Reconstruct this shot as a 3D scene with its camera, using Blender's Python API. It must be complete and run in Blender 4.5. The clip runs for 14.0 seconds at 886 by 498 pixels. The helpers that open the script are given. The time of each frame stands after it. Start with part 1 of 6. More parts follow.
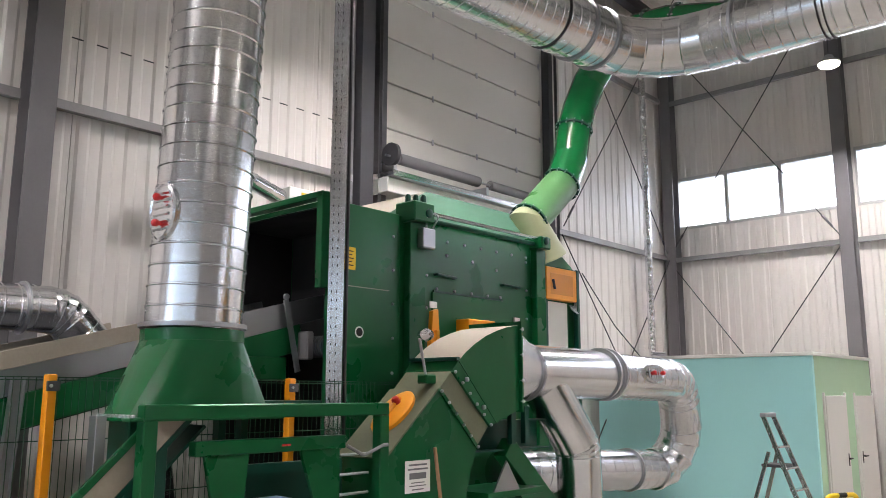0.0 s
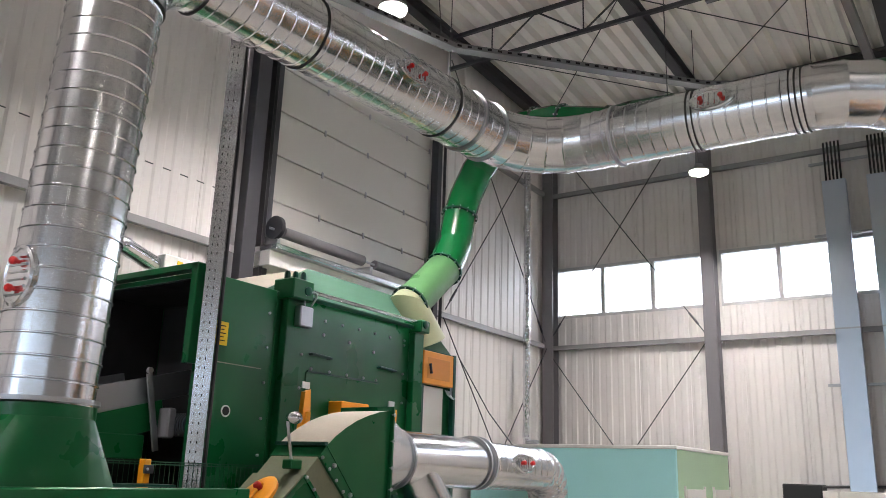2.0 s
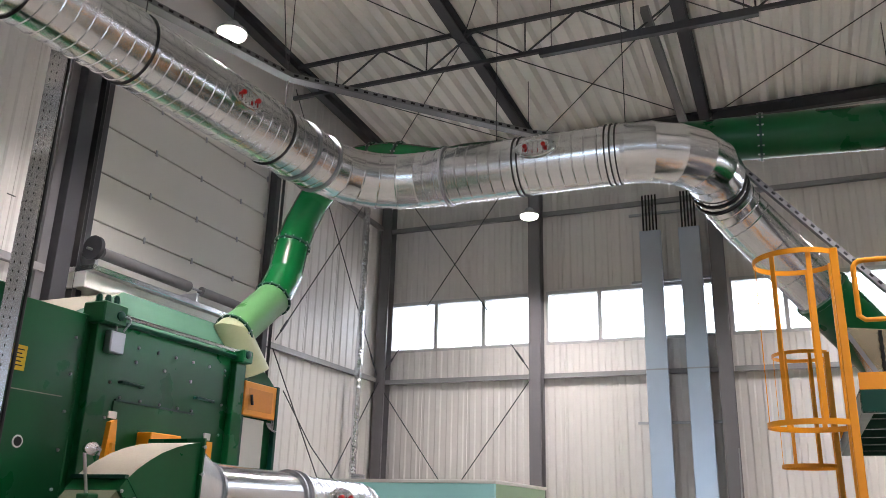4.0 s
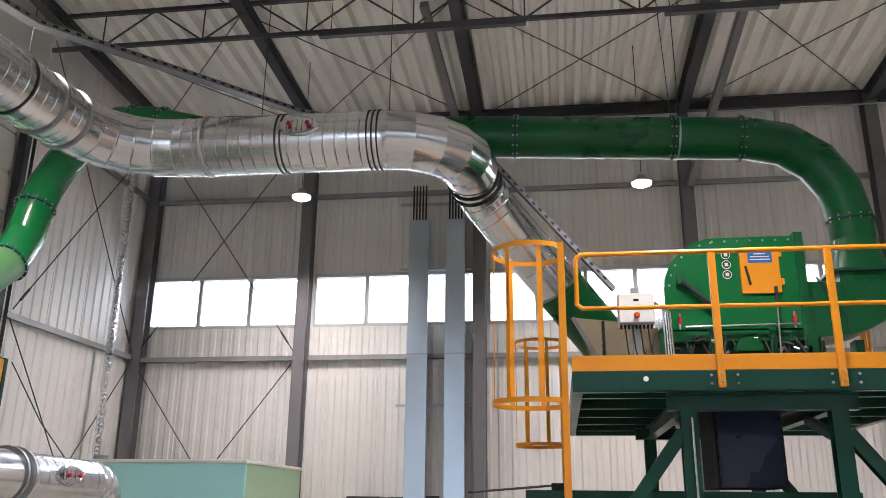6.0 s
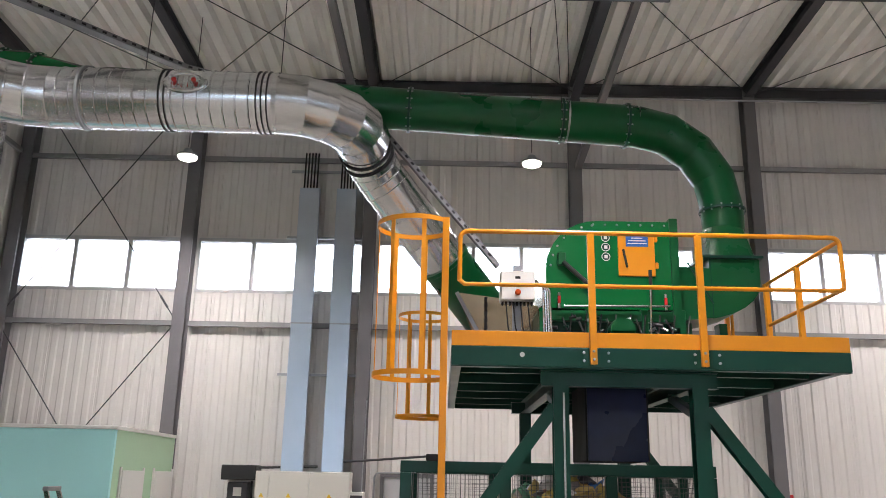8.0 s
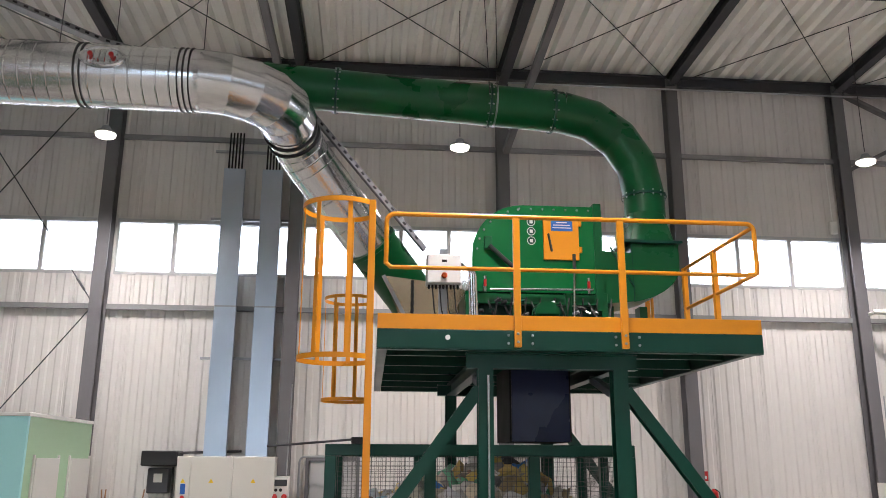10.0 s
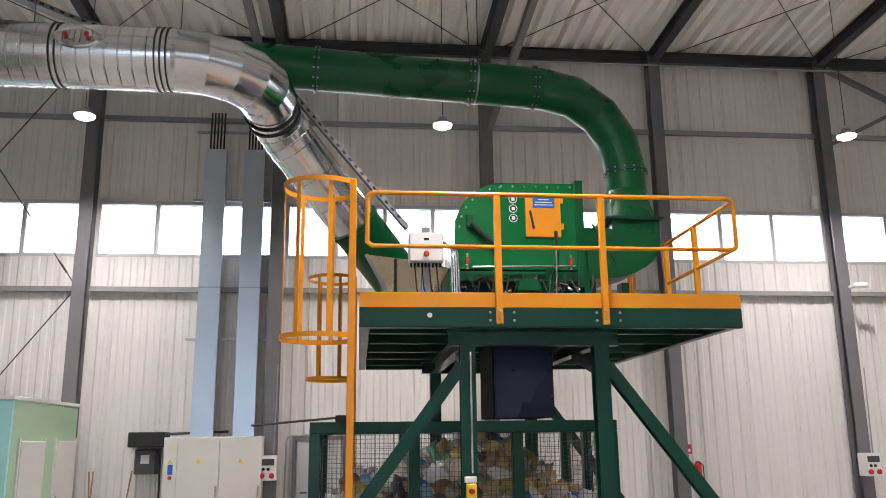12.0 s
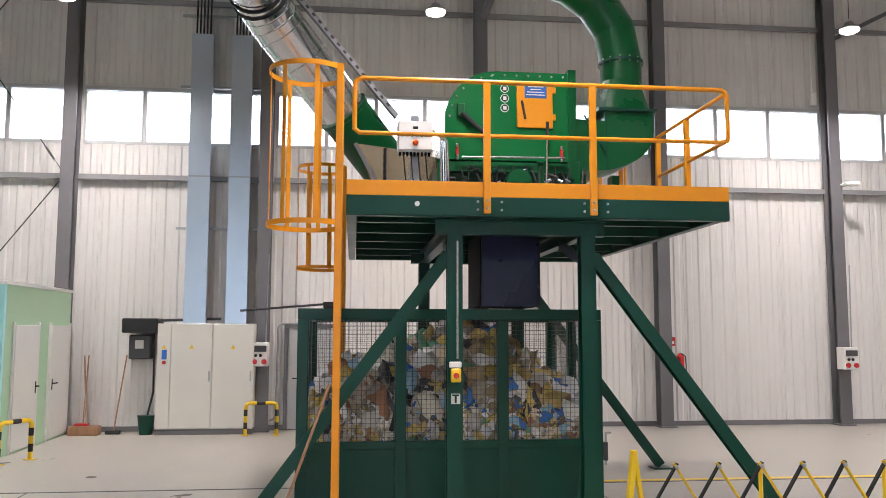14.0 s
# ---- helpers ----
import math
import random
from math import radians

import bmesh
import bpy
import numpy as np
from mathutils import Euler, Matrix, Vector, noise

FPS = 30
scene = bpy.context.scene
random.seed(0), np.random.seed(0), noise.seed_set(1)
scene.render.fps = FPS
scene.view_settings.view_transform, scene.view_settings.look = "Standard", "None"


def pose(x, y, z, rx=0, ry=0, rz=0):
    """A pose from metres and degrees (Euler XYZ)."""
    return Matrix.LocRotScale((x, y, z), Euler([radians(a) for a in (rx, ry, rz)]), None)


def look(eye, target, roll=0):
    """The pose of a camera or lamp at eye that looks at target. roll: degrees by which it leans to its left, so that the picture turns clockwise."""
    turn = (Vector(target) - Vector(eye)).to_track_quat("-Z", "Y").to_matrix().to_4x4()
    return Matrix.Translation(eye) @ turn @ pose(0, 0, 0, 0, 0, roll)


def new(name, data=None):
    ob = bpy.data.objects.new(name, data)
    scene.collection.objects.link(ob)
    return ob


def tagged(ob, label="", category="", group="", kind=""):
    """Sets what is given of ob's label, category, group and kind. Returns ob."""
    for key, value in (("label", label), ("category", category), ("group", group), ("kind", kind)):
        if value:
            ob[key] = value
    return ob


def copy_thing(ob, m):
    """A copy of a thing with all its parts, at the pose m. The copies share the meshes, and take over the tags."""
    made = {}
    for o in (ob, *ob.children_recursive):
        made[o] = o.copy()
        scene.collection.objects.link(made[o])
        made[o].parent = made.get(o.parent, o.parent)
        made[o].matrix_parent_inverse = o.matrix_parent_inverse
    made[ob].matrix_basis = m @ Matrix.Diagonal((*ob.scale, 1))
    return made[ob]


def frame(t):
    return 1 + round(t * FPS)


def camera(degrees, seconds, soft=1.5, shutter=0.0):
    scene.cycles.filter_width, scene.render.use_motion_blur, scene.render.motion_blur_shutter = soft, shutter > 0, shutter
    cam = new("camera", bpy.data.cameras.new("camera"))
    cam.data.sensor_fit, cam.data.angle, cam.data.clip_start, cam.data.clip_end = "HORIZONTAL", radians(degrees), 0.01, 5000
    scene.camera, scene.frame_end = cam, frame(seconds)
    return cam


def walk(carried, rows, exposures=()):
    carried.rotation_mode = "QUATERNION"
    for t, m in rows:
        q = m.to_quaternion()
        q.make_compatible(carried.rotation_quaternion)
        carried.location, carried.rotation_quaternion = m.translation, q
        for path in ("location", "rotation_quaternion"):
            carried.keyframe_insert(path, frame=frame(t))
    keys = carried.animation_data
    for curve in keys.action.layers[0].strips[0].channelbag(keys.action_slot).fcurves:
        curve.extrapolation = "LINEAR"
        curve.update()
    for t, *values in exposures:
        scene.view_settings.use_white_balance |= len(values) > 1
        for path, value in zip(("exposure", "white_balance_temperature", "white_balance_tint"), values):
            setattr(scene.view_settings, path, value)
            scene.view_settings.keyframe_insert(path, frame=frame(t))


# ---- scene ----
# the camera and its walk: seconds, place, turn
PATH_DEGREES = 56.5
cam = camera(PATH_DEGREES, 14.0, soft=0.7)
PATH = [
    (0.0, -0.896, -0.148, 2.075, 99.93, -0.11, 42.19),
    (0.5, -0.867, -0.136, 2.112, 100.96, -0.70, 41.21),
    (1.0, -0.839, -0.152, 2.119, 101.51, -1.13, 40.04),
    (1.5, -0.828, -0.123, 2.132, 102.80, -1.69, 36.25),
    (2.0, -0.839, -0.106, 2.154, 105.31, -1.85, 33.79),
    (2.5, -0.829, -0.099, 2.173, 106.09, -2.08, 31.84),
    (3.0, -0.814, -0.088, 2.176, 106.94, -1.63, 28.58),
    (5.5, -0.270, -0.033, 2.035, 107.74, -1.24, 12.49),
    (6.0, -0.234, -0.032, 2.024, 107.35, -0.58, 7.80),
    (6.5, -0.160, -0.022, 2.025, 107.01, -0.84, 5.86),
    (7.0, -0.163, -0.043, 2.021, 106.48, -1.15, 5.00),
    (7.5, -0.170, -0.034, 2.015, 106.05, -1.19, 1.75),
    (8.0, -0.158, -0.014, 2.022, 105.56, -1.13, -0.07),
    (8.5, -0.160, 0.003, 2.017, 105.16, -1.18, -1.81),
    (9.0, -0.154, 0.000, 2.027, 104.86, -1.08, -3.59),
    (11.5, -0.099, -0.013, 2.015, 103.73, 0.36, -5.66),
    (12.0, -0.079, -0.023, 2.012, 102.98, 0.62, -5.68),
    (12.5, -0.062, -0.020, 1.997, 101.08, 0.74, -5.71),
    (13.0, -0.060, -0.020, 1.987, 99.10, 0.71, -5.86),
    (13.5, -0.036, -0.013, 1.965, 97.48, 0.13, -5.98),
    (14.0, -0.010, 0.013, 1.950, 95.74, -0.10, -6.20),
]
walk(cam, [(r[0], pose(*r[1:])) for r in PATH], exposures=[(0.0, 0.42), (1.5, 0.36), (3.0, 0.2), (9.0, 0.22), (12.0, 0.22), (14.0, 0.36)])

# light: pale winter sky outside, lamps hung in the hall
SKY_GLOW = 7.5
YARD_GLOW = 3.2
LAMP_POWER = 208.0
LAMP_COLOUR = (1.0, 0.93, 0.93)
world = bpy.data.worlds.new("sky")
scene.world = world
world.use_nodes = True
sky_node = world.node_tree.nodes.new("ShaderNodeTexSky")
sky_node.sky_type = "NISHITA"
sky_node.sun_disc = False
sky_node.sun_elevation = radians(20)
sky_node.sun_rotation = radians(200)
world.node_tree.links.new(sky_node.outputs["Color"], world.node_tree.nodes["Background"].inputs["Color"])
world.node_tree.nodes["Background"].inputs["Strength"].default_value = 0.1
sun = new("sun", bpy.data.lights.new("sun", "SUN"))
sun.data.energy, sun.data.angle, sun.data.color = 1.0, radians(12), (1.0, 0.96, 0.9)
sun.matrix_world = look((0, -30, 25), (0, 0, 0))


# ---- materials ----
def mat(name, colour, rough=0.5, metal=0.0, grain=40.0, vary=0.12, bump=0.02, blotch=1.2, rand=0.0, island=0.0, stretch=None, spec=0.5, spread=0.09):
    m = bpy.data.materials.new(name)
    m.use_nodes = True
    nt = m.node_tree
    bsdf = nt.nodes["Principled BSDF"]
    L = nt.links.new
    geo = nt.nodes.new("ShaderNodeNewGeometry")
    src = geo.outputs["Position"]
    if stretch:
        mp = nt.nodes.new("ShaderNodeMapping")
        mp.inputs["Scale"].default_value = stretch
        L(src, mp.inputs["Vector"])
        src = mp.outputs["Vector"]
    big = nt.nodes.new("ShaderNodeTexNoise")
    big.inputs["Scale"].default_value, big.inputs["Detail"].default_value = blotch, 5
    fine = nt.nodes.new("ShaderNodeTexNoise")
    fine.inputs["Scale"].default_value, fine.inputs["Detail"].default_value = grain, 3
    L(src, big.inputs["Vector"])
    L(src, fine.inputs["Vector"])
    both = nt.nodes.new("ShaderNodeMath")
    both.operation = "MULTIPLY_ADD"
    both.inputs[1].default_value = 0.35
    L(fine.outputs["Fac"], both.inputs[0])
    L(big.outputs["Fac"], both.inputs[2])
    last = both.outputs[0]
    if rand or island:
        info = nt.nodes.new("ShaderNodeObjectInfo")
        out = info.outputs["Random"] if rand else geo.outputs["Random Per Island"]
        add = nt.nodes.new("ShaderNodeMath")
        add.operation = "MULTIPLY_ADD"
        add.inputs[1].default_value = rand or island
        L(out, add.inputs[0])
        L(last, add.inputs[2])
        last = add.outputs[0]
    ramp = nt.nodes.new("ShaderNodeMapRange")
    ramp.inputs["From Min"].default_value, ramp.inputs["From Max"].default_value = 0.3, 1.05
    ramp.inputs["To Min"].default_value, ramp.inputs["To Max"].default_value = 1 - vary, 1 + vary
    L(last, ramp.inputs["Value"])
    tint = nt.nodes.new("ShaderNodeVectorMath")
    tint.operation = "SCALE"
    tint.inputs[0].default_value = colour
    L(ramp.outputs[0], tint.inputs["Scale"])
    L(tint.outputs["Vector"], bsdf.inputs["Base Color"])
    rr = nt.nodes.new("ShaderNodeMapRange")
    rr.inputs["From Min"].default_value, rr.inputs["From Max"].default_value = 0.3, 0.7
    rr.inputs["To Min"].default_value, rr.inputs["To Max"].default_value = max(rough - spread, 0.03), min(rough + spread, 1)
    L(big.outputs["Fac"], rr.inputs["Value"])
    L(rr.outputs[0], bsdf.inputs["Roughness"])
    bsdf.inputs["Metallic"].default_value = metal
    bsdf.inputs["Specular IOR Level"].default_value = spec
    if bump:
        bp = nt.nodes.new("ShaderNodeBump")
        bp.inputs["Strength"].default_value, bp.inputs["Distance"].default_value = bump * 5, 0.01
        L(fine.outputs["Fac"], bp.inputs["Height"])
        L(bp.outputs["Normal"], bsdf.inputs["Normal"])
    return m


def glow(name, colour, strength):
    m = bpy.data.materials.new(name)
    m.use_nodes = True
    b = m.node_tree.nodes["Principled BSDF"]
    b.inputs["Base Color"].default_value = (*colour, 1)
    b.inputs["Emission Color"].default_value = (*colour, 1)
    b.inputs["Emission Strength"].default_value = strength
    return m


def galvanised(name, tone, rough, wave=0.025, size=3.2):
    """Zinc sheet: bright metal with a slow unevenness of the sheet that bends its reflections."""
    m = mat(name, tone, rough, 1.0, 60, 0.05, 0, 1.6, spread=0.02)
    nt = m.node_tree
    bsdf = nt.nodes["Principled BSDF"]
    geo = nt.nodes.new("ShaderNodeNewGeometry")
    slow = nt.nodes.new("ShaderNodeTexNoise")
    slow.inputs["Scale"].default_value, slow.inputs["Detail"].default_value = size, 0
    nt.links.new(geo.outputs["Position"], slow.inputs["Vector"])
    bp = nt.nodes.new("ShaderNodeBump")
    bp.inputs["Strength"].default_value, bp.inputs["Distance"].default_value = wave, 0.03
    nt.links.new(slow.outputs["Fac"], bp.inputs["Height"])
    nt.links.new(bp.outputs["Normal"], bsdf.inputs["Normal"])
    return m


CREAM = mat("cream_panel", (0.68, 0.65, 0.625), 0.45, 0, 25, 0.05, 0.003, 0.5, rand=0.1)
GATE = mat("grey_white_gate_panel", (0.58, 0.56, 0.52), 0.5, 0, 120, 0.05, 0.01, 0.6, rand=0.2)
STEEL = mat("grey_painted_steel", (0.15, 0.145, 0.152), 0.45, 0, 50, 0.15, 0.008, 1.5)
RAIL = mat("light_grey_rail_paint", (0.27, 0.265, 0.265), 0.45, 0, 50, 0.15, 0.008, 1.5)
DARK = mat("dark_grey_steel", (0.05, 0.05, 0.057), 0.5, 0, 50, 0.2, 0.01, 1.5)
ROOF = mat("roof_sheet", (0.84, 0.82, 0.78), 0.5, 0, 20, 0.06, 0.004, 0.4)
CONCRETE = mat("concrete_floor", (0.33, 0.305, 0.27), 0.36, 0, 90, 0.42, 0.012, 0.7)
GREEN = mat("moss_green_paint", (0.003, 0.088, 0.026), 0.3, 0, 30, 0.14, 0.004, 1.4, spec=0.35, spread=0.05)
PINE = mat("blue_green_paint", (0.003, 0.05, 0.032), 0.33, 0, 30, 0.16, 0.005, 1.4, spec=0.35, spread=0.05)
BRIGHT = mat("bright_green_paint", (0.004, 0.14, 0.036), 0.22, 0, 30, 0.08, 0.003, 1.4, spread=0.04)
# black for print, holes and the painted shade inside the feed mouth
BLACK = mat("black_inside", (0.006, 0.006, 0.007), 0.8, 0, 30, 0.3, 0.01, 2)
RUBBER = mat("black_rubber", (0.014, 0.014, 0.015), 0.55, 0, 60, 0.2, 0.01, 3)
YELLOW = mat("orange_yellow_paint", (0.80, 0.30, 0.008), 0.38, 0, 40, 0.08, 0.004, 2)
LEMON = mat("signal_yellow_paint", (0.82, 0.55, 0.02), 0.45, 0, 40, 0.1, 0.006, 2)
ZINC = galvanised("galvanised_sheet", (0.7, 0.71, 0.73), 0.2, 0.008)
ZINC_DULL = galvanised("dull_galvanised_steel", (0.42, 0.43, 0.45), 0.4, 0.03)
MINT = mat("mint_wall_paint", (0.44, 0.83, 0.84), 0.5, 0, 60, 0.05, 0.006, 0.6)
LIME = mat("pale_green_wall_paint", (0.46, 0.68, 0.46), 0.5, 0, 60, 0.05, 0.006, 0.6)
FRAME = mat("grey_white_window_frame", (0.5, 0.5, 0.5), 0.4, 0, 50, 0.05, 0.004, 1)
WHITE = mat("white_paint", (0.78, 0.77, 0.74), 0.4, 0, 50, 0.05, 0.004, 1)
IVORY = mat("light_grey_cabinet_paint", (0.68, 0.66, 0.61), 0.42, 0, 80, 0.05, 0.006, 1)
RED = mat("red_plastic", (0.55, 0.02, 0.02), 0.35, 0, 40, 0.1, 0.003, 3)
BLUE = mat("blue_paint", (0.02, 0.12, 0.45), 0.4, 0, 40, 0.1, 0.003, 3)
NAVY = mat("dark_blue_sheet", (0.014, 0.02, 0.065), 0.3, 0, 6, 0.5, 0.03, 1.2)
WOOD = mat("raw_wood", (0.36, 0.2, 0.11), 0.6, 0, 30, 0.25, 0.02, 3, stretch=(8, 8, 1))
DUSTY = mat("dusty_sheet", (0.36, 0.32, 0.26), 0.6, 0.3, 40, 0.2, 0.01, 2)
DUST_GREEN = mat("dusty_green_paint", (0.13, 0.14, 0.085), 0.55, 0, 40, 0.3, 0.01, 3)
ZINC_PALE = galvanised("pale_zinc_sheet", (0.54, 0.60, 0.68), 0.34, 0.03)
TRAY_ZINC = galvanised("grey_zinc_tray", (0.24, 0.24, 0.25), 0.5, 0.02)
FOIL = galvanised("aluminium_foil_wrap", (0.75, 0.76, 0.78), 0.22, 1.0, 16)
BAG = mat("pale_blue_plastic", (0.25, 0.35, 0.5), 0.4, 0, 30, 0.15, 0.01, 3)
MESH_GREEN = mat("green_wire", (0.01, 0.06, 0.03), 0.4, 0, 60, 0.1, 0, 3)
MESH_GREY = mat("grey_wire", (0.12, 0.12, 0.12), 0.4, 0.6, 60, 0.1, 0, 3)


def glass(name):
    m = bpy.data.materials.new(name)
    m.use_nodes = True
    b = m.node_tree.nodes["Principled BSDF"]
    b.inputs["Roughness"].default_value = 0.02
    b.inputs["Transmission Weight"].default_value = 1.0
    b.inputs["IOR"].default_value = 1.05
    return m


GLASS = glass("window_glass")
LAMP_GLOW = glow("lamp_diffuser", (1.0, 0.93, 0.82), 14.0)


# ---- builders ----
def V(*a):
    return Vector(a)


def origin_of(ob):
    p = Vector((0, 0, 0))
    while ob:
        p += ob.location
        ob = ob.parent
    return p


def finish(name, bm, material):
    bmesh.ops.recalc_face_normals(bm, faces=bm.faces)
    for f in bm.faces:
        f.smooth = True
    for e in bm.edges:
        if len(e.link_faces) == 2 and e.calc_face_angle(0) > 0.5:
            e.smooth = False
    me = bpy.data.meshes.new(name)
    bm.to_mesh(me)
    bm.free()
    for m in material if isinstance(material, (list, tuple)) else [material]:
        me.materials.append(m)
    return me


MANY = ("bolts", "perforation", "beam_bolts", "wire_mesh", "diagonal", "upright_rods", "hinge", "hanger_wire", "rib", "cables")


def part(name, bm, material, parent, label=""):
    """One mesh object under a thing or a part; bm is in world places."""
    bmesh.ops.translate(bm, verts=bm.verts, vec=-origin_of(parent))
    ob = new(name, finish(name, bm, material))
    ob.parent = parent
    return tagged(ob, label, kind="stuff" if name in MANY else "")


def thing(name, at, label, category, group="", kind=""):
    ob = new(name)
    ob.location = at
    ob.empty_display_size = 0.2
    return tagged(ob, label, category, group, kind)


def solid(name, bm, material, label, category, group="", kind="", at=None):
    """A thing of one mesh."""
    if at is None:
        lo = [min(v.co[i] for v in bm.verts) for i in range(3)]
        hi = [max(v.co[i] for v in bm.verts) for i in range(3)]
        at = V((lo[0] + hi[0]) / 2, (lo[1] + hi[1]) / 2, lo[2])
    bmesh.ops.translate(bm, verts=bm.verts, vec=-Vector(at))
    ob = new(name, finish(name, bm, material))
    ob.location = at
    return tagged(ob, label, category, group, kind)


def box(a, b, bevel=0.0, bm=None, m=None):
    bm = bm or bmesh.new()
    lo, hi = [min(p) for p in zip(a, b)], [max(p) for p in zip(a, b)]
    mid = [(p + q) / 2 for p, q in zip(lo, hi)]
    size = Matrix.LocRotScale(mid, None, [q - p for p, q in zip(lo, hi)])
    r = bmesh.ops.create_cube(bm, size=1, matrix=(m or Matrix()) @ size)
    if bevel:
        es = {e for v in r["verts"] for e in v.link_edges}
        bmesh.ops.bevel(bm, geom=list(es), offset=bevel, segments=1, affect="EDGES", profile=0.5)
    return bm


def along(p, q, up=(0, 0, 1)):
    """A frame at p whose y runs to q and whose z leans to up."""
    y = (Vector(q) - Vector(p)).normalized()
    x = y.cross(Vector(up))
    x = x.normalized() if x.length > 1e-4 else y.orthogonal().normalized()
    z = x.cross(y)
    return Matrix.Translation(p) @ Matrix((x, y, z)).transposed().to_4x4()


def bar(p, q, w, h, bm=None, bevel=0.0, up=(0, 0, 1)):
    d = (Vector(q) - Vector(p)).length
    return box((-w / 2, 0, -h / 2), (w / 2, d, h / 2), bevel, bm, along(p, q, up))


def rolled(profile, p, q, bm, up):
    """A steel section drawn out from p to q."""
    bm = bm or bmesh.new()
    d, m = (Vector(q) - Vector(p)).length, along(p, q, up)
    ends = [[bm.verts.new(m @ V(x, y, z)) for x, z in profile] for y in (0, d)]
    n = len(profile)
    for k in range(n):
        bm.faces.new((ends[0][k], ends[0][(k + 1) % n], ends[1][(k + 1) % n], ends[1][k]))
    bm.faces.new(ends[0][::-1])
    bm.faces.new(ends[1])
    return bm


def ibeam(p, q, w, h, t=0.014, bm=None, up=(0, 0, 1)):
    a, b, c = w / 2, h / 2, t / 2
    return rolled([(-a, -b), (a, -b), (a, -b + t), (c, -b + t), (c, b - t), (a, b - t), (a, b), (-a, b), (-a, b - t), (-c, b - t), (-c, -b + t), (-a, -b + t)], p, q, bm, up)


def channel(p, q, w, h, t=0.01, bm=None, up=(0, 0, 1)):
    a, b = w / 2, h / 2
    return rolled([(-a, -b), (a, -b), (a, b), (a - t, b), (a - t, -b + t), (-a + t, -b + t), (-a + t, b), (-a, b)], p, q, bm, up)


def sweep(stations, n=24, cap=True, bm=None):
    """A mitred round tube through (place, radius) stations."""
    bm = bm or bmesh.new()
    pts = [Vector(s[0]) for s in stations]
    rads = [s[1] for s in stations]
    dirs = [(b - a).normalized() if (b - a).length > 1e-6 else None for a, b in zip(pts, pts[1:])]
    first = next(d for d in dirs if d)
    for i, d in enumerate(dirs):
        dirs[i] = first = d or first
    u = dirs[0].orthogonal().normalized()
    if abs(dirs[0].z) < 0.95:
        u = dirs[0].cross(V(0, 0, 1)).normalized()
    rings, last = [], dirs[0]
    for i, (p, r) in enumerate(zip(pts, rads)):
        d = dirs[max(i - 1, 0)]
        u = last.rotation_difference(d) @ u
        last = d
        w = d.cross(u)
        nn = (d + dirs[min(i, len(dirs) - 1)]).normalized()
        ring = []
        for k in range(n):
            a = 2 * math.pi * k / n
            q = p + r * (math.cos(a) * u + math.sin(a) * w)
            q += d * ((p - q).dot(nn) / d.dot(nn))
            ring.append(bm.verts.new(q))
        rings.append(ring)
    for a, b in zip(rings, rings[1:]):
        for k in range(n):
            bm.faces.new((a[k], a[(k + 1) % n], b[(k + 1) % n], b[k]))
    for i in range(1, len(rings) - 1):          # a crease where two gores of a wide duct meet
        if rads[i] > 0.15 and dirs[i - 1].angle(dirs[i]) > 0.1:
            for k in range(n):
                e = bm.edges.get((rings[i][k], rings[i][(k + 1) % n]))
                if e:
                    e.smooth = False
    if cap:
        bm.faces.new(rings[0][::-1])
        bm.faces.new(rings[-1])
    return bm


def pipe(pts, r, n=12, cap=True, bm=None):
    return sweep([(p, r) for p in pts], n, cap, bm)


def fillet(pts, r, n=5):
    """Rounds the inner corners of a polyline with n pieces each; r is one radius or one for each corner."""
    radii = list(r) if isinstance(r, (list, tuple)) else [r] * len(pts)
    pts = [Vector(p) for p in pts]
    out = [pts[0]]
    for a, b, c, r in zip(pts, pts[1:], pts[2:], radii):
        d1, d2 = (a - b).normalized(), (c - b).normalized()
        ang = d1.angle(d2)
        t = r / math.tan(ang / 2)
        s, e = b + d1 * t, b + d2 * t
        mid = b + (d1 + d2).normalized() * (r / math.sin(ang / 2))
        x = (s - mid).normalized()
        y = (e - mid) - x * (e - mid).dot(x)
        y.normalize()
        tot = math.pi - ang
        out += [mid + r * (math.cos(tot * k / n) * x + math.sin(tot * k / n) * y) for k in range(n + 1)]
    return out + [pts[-1]]


def spiral_duct(pts, r, pitch=0.14, n=32, seam=0.009, plain=0.45):
    """Stations of a folded-seam duct: a raised seam every pitch on the long pieces, a bead at each gore."""
    st = []
    for i, (a, b) in enumerate(zip(pts, pts[1:])):
        a, b = Vector(a), Vector(b)
        d, long = (b - a).normalized(), (b - a).length
        st.append((a, r + (0.006 if i else 0)))
        if long > plain:
            k = int(long / pitch)
            for j in range(1, k):
                c = a + d * (j * long / k)
                st += [(c - d * 0.010, r), (c - d * 0.003, r + seam), (c + d * 0.003, r + seam), (c + d * 0.010, r)]
        elif i and long > 0.05:
            st += [(a + d * 0.015, r), (b - d * 0.015, r)]
    st.append((Vector(pts[-1]), r))
    return sweep(st, n, True)


def collar(p, d, r, w=0.03, proud=0.03, n=32, bm=None):
    """A ring round a duct at p, along d."""
    p, d = Vector(p), Vector(d).normalized()
    return sweep([(p - d * w / 2, r - 0.01), (p - d * w / 2, r + proud), (p + d * w / 2, r + proud), (p + d * w / 2, r - 0.01)], n, False, bm)


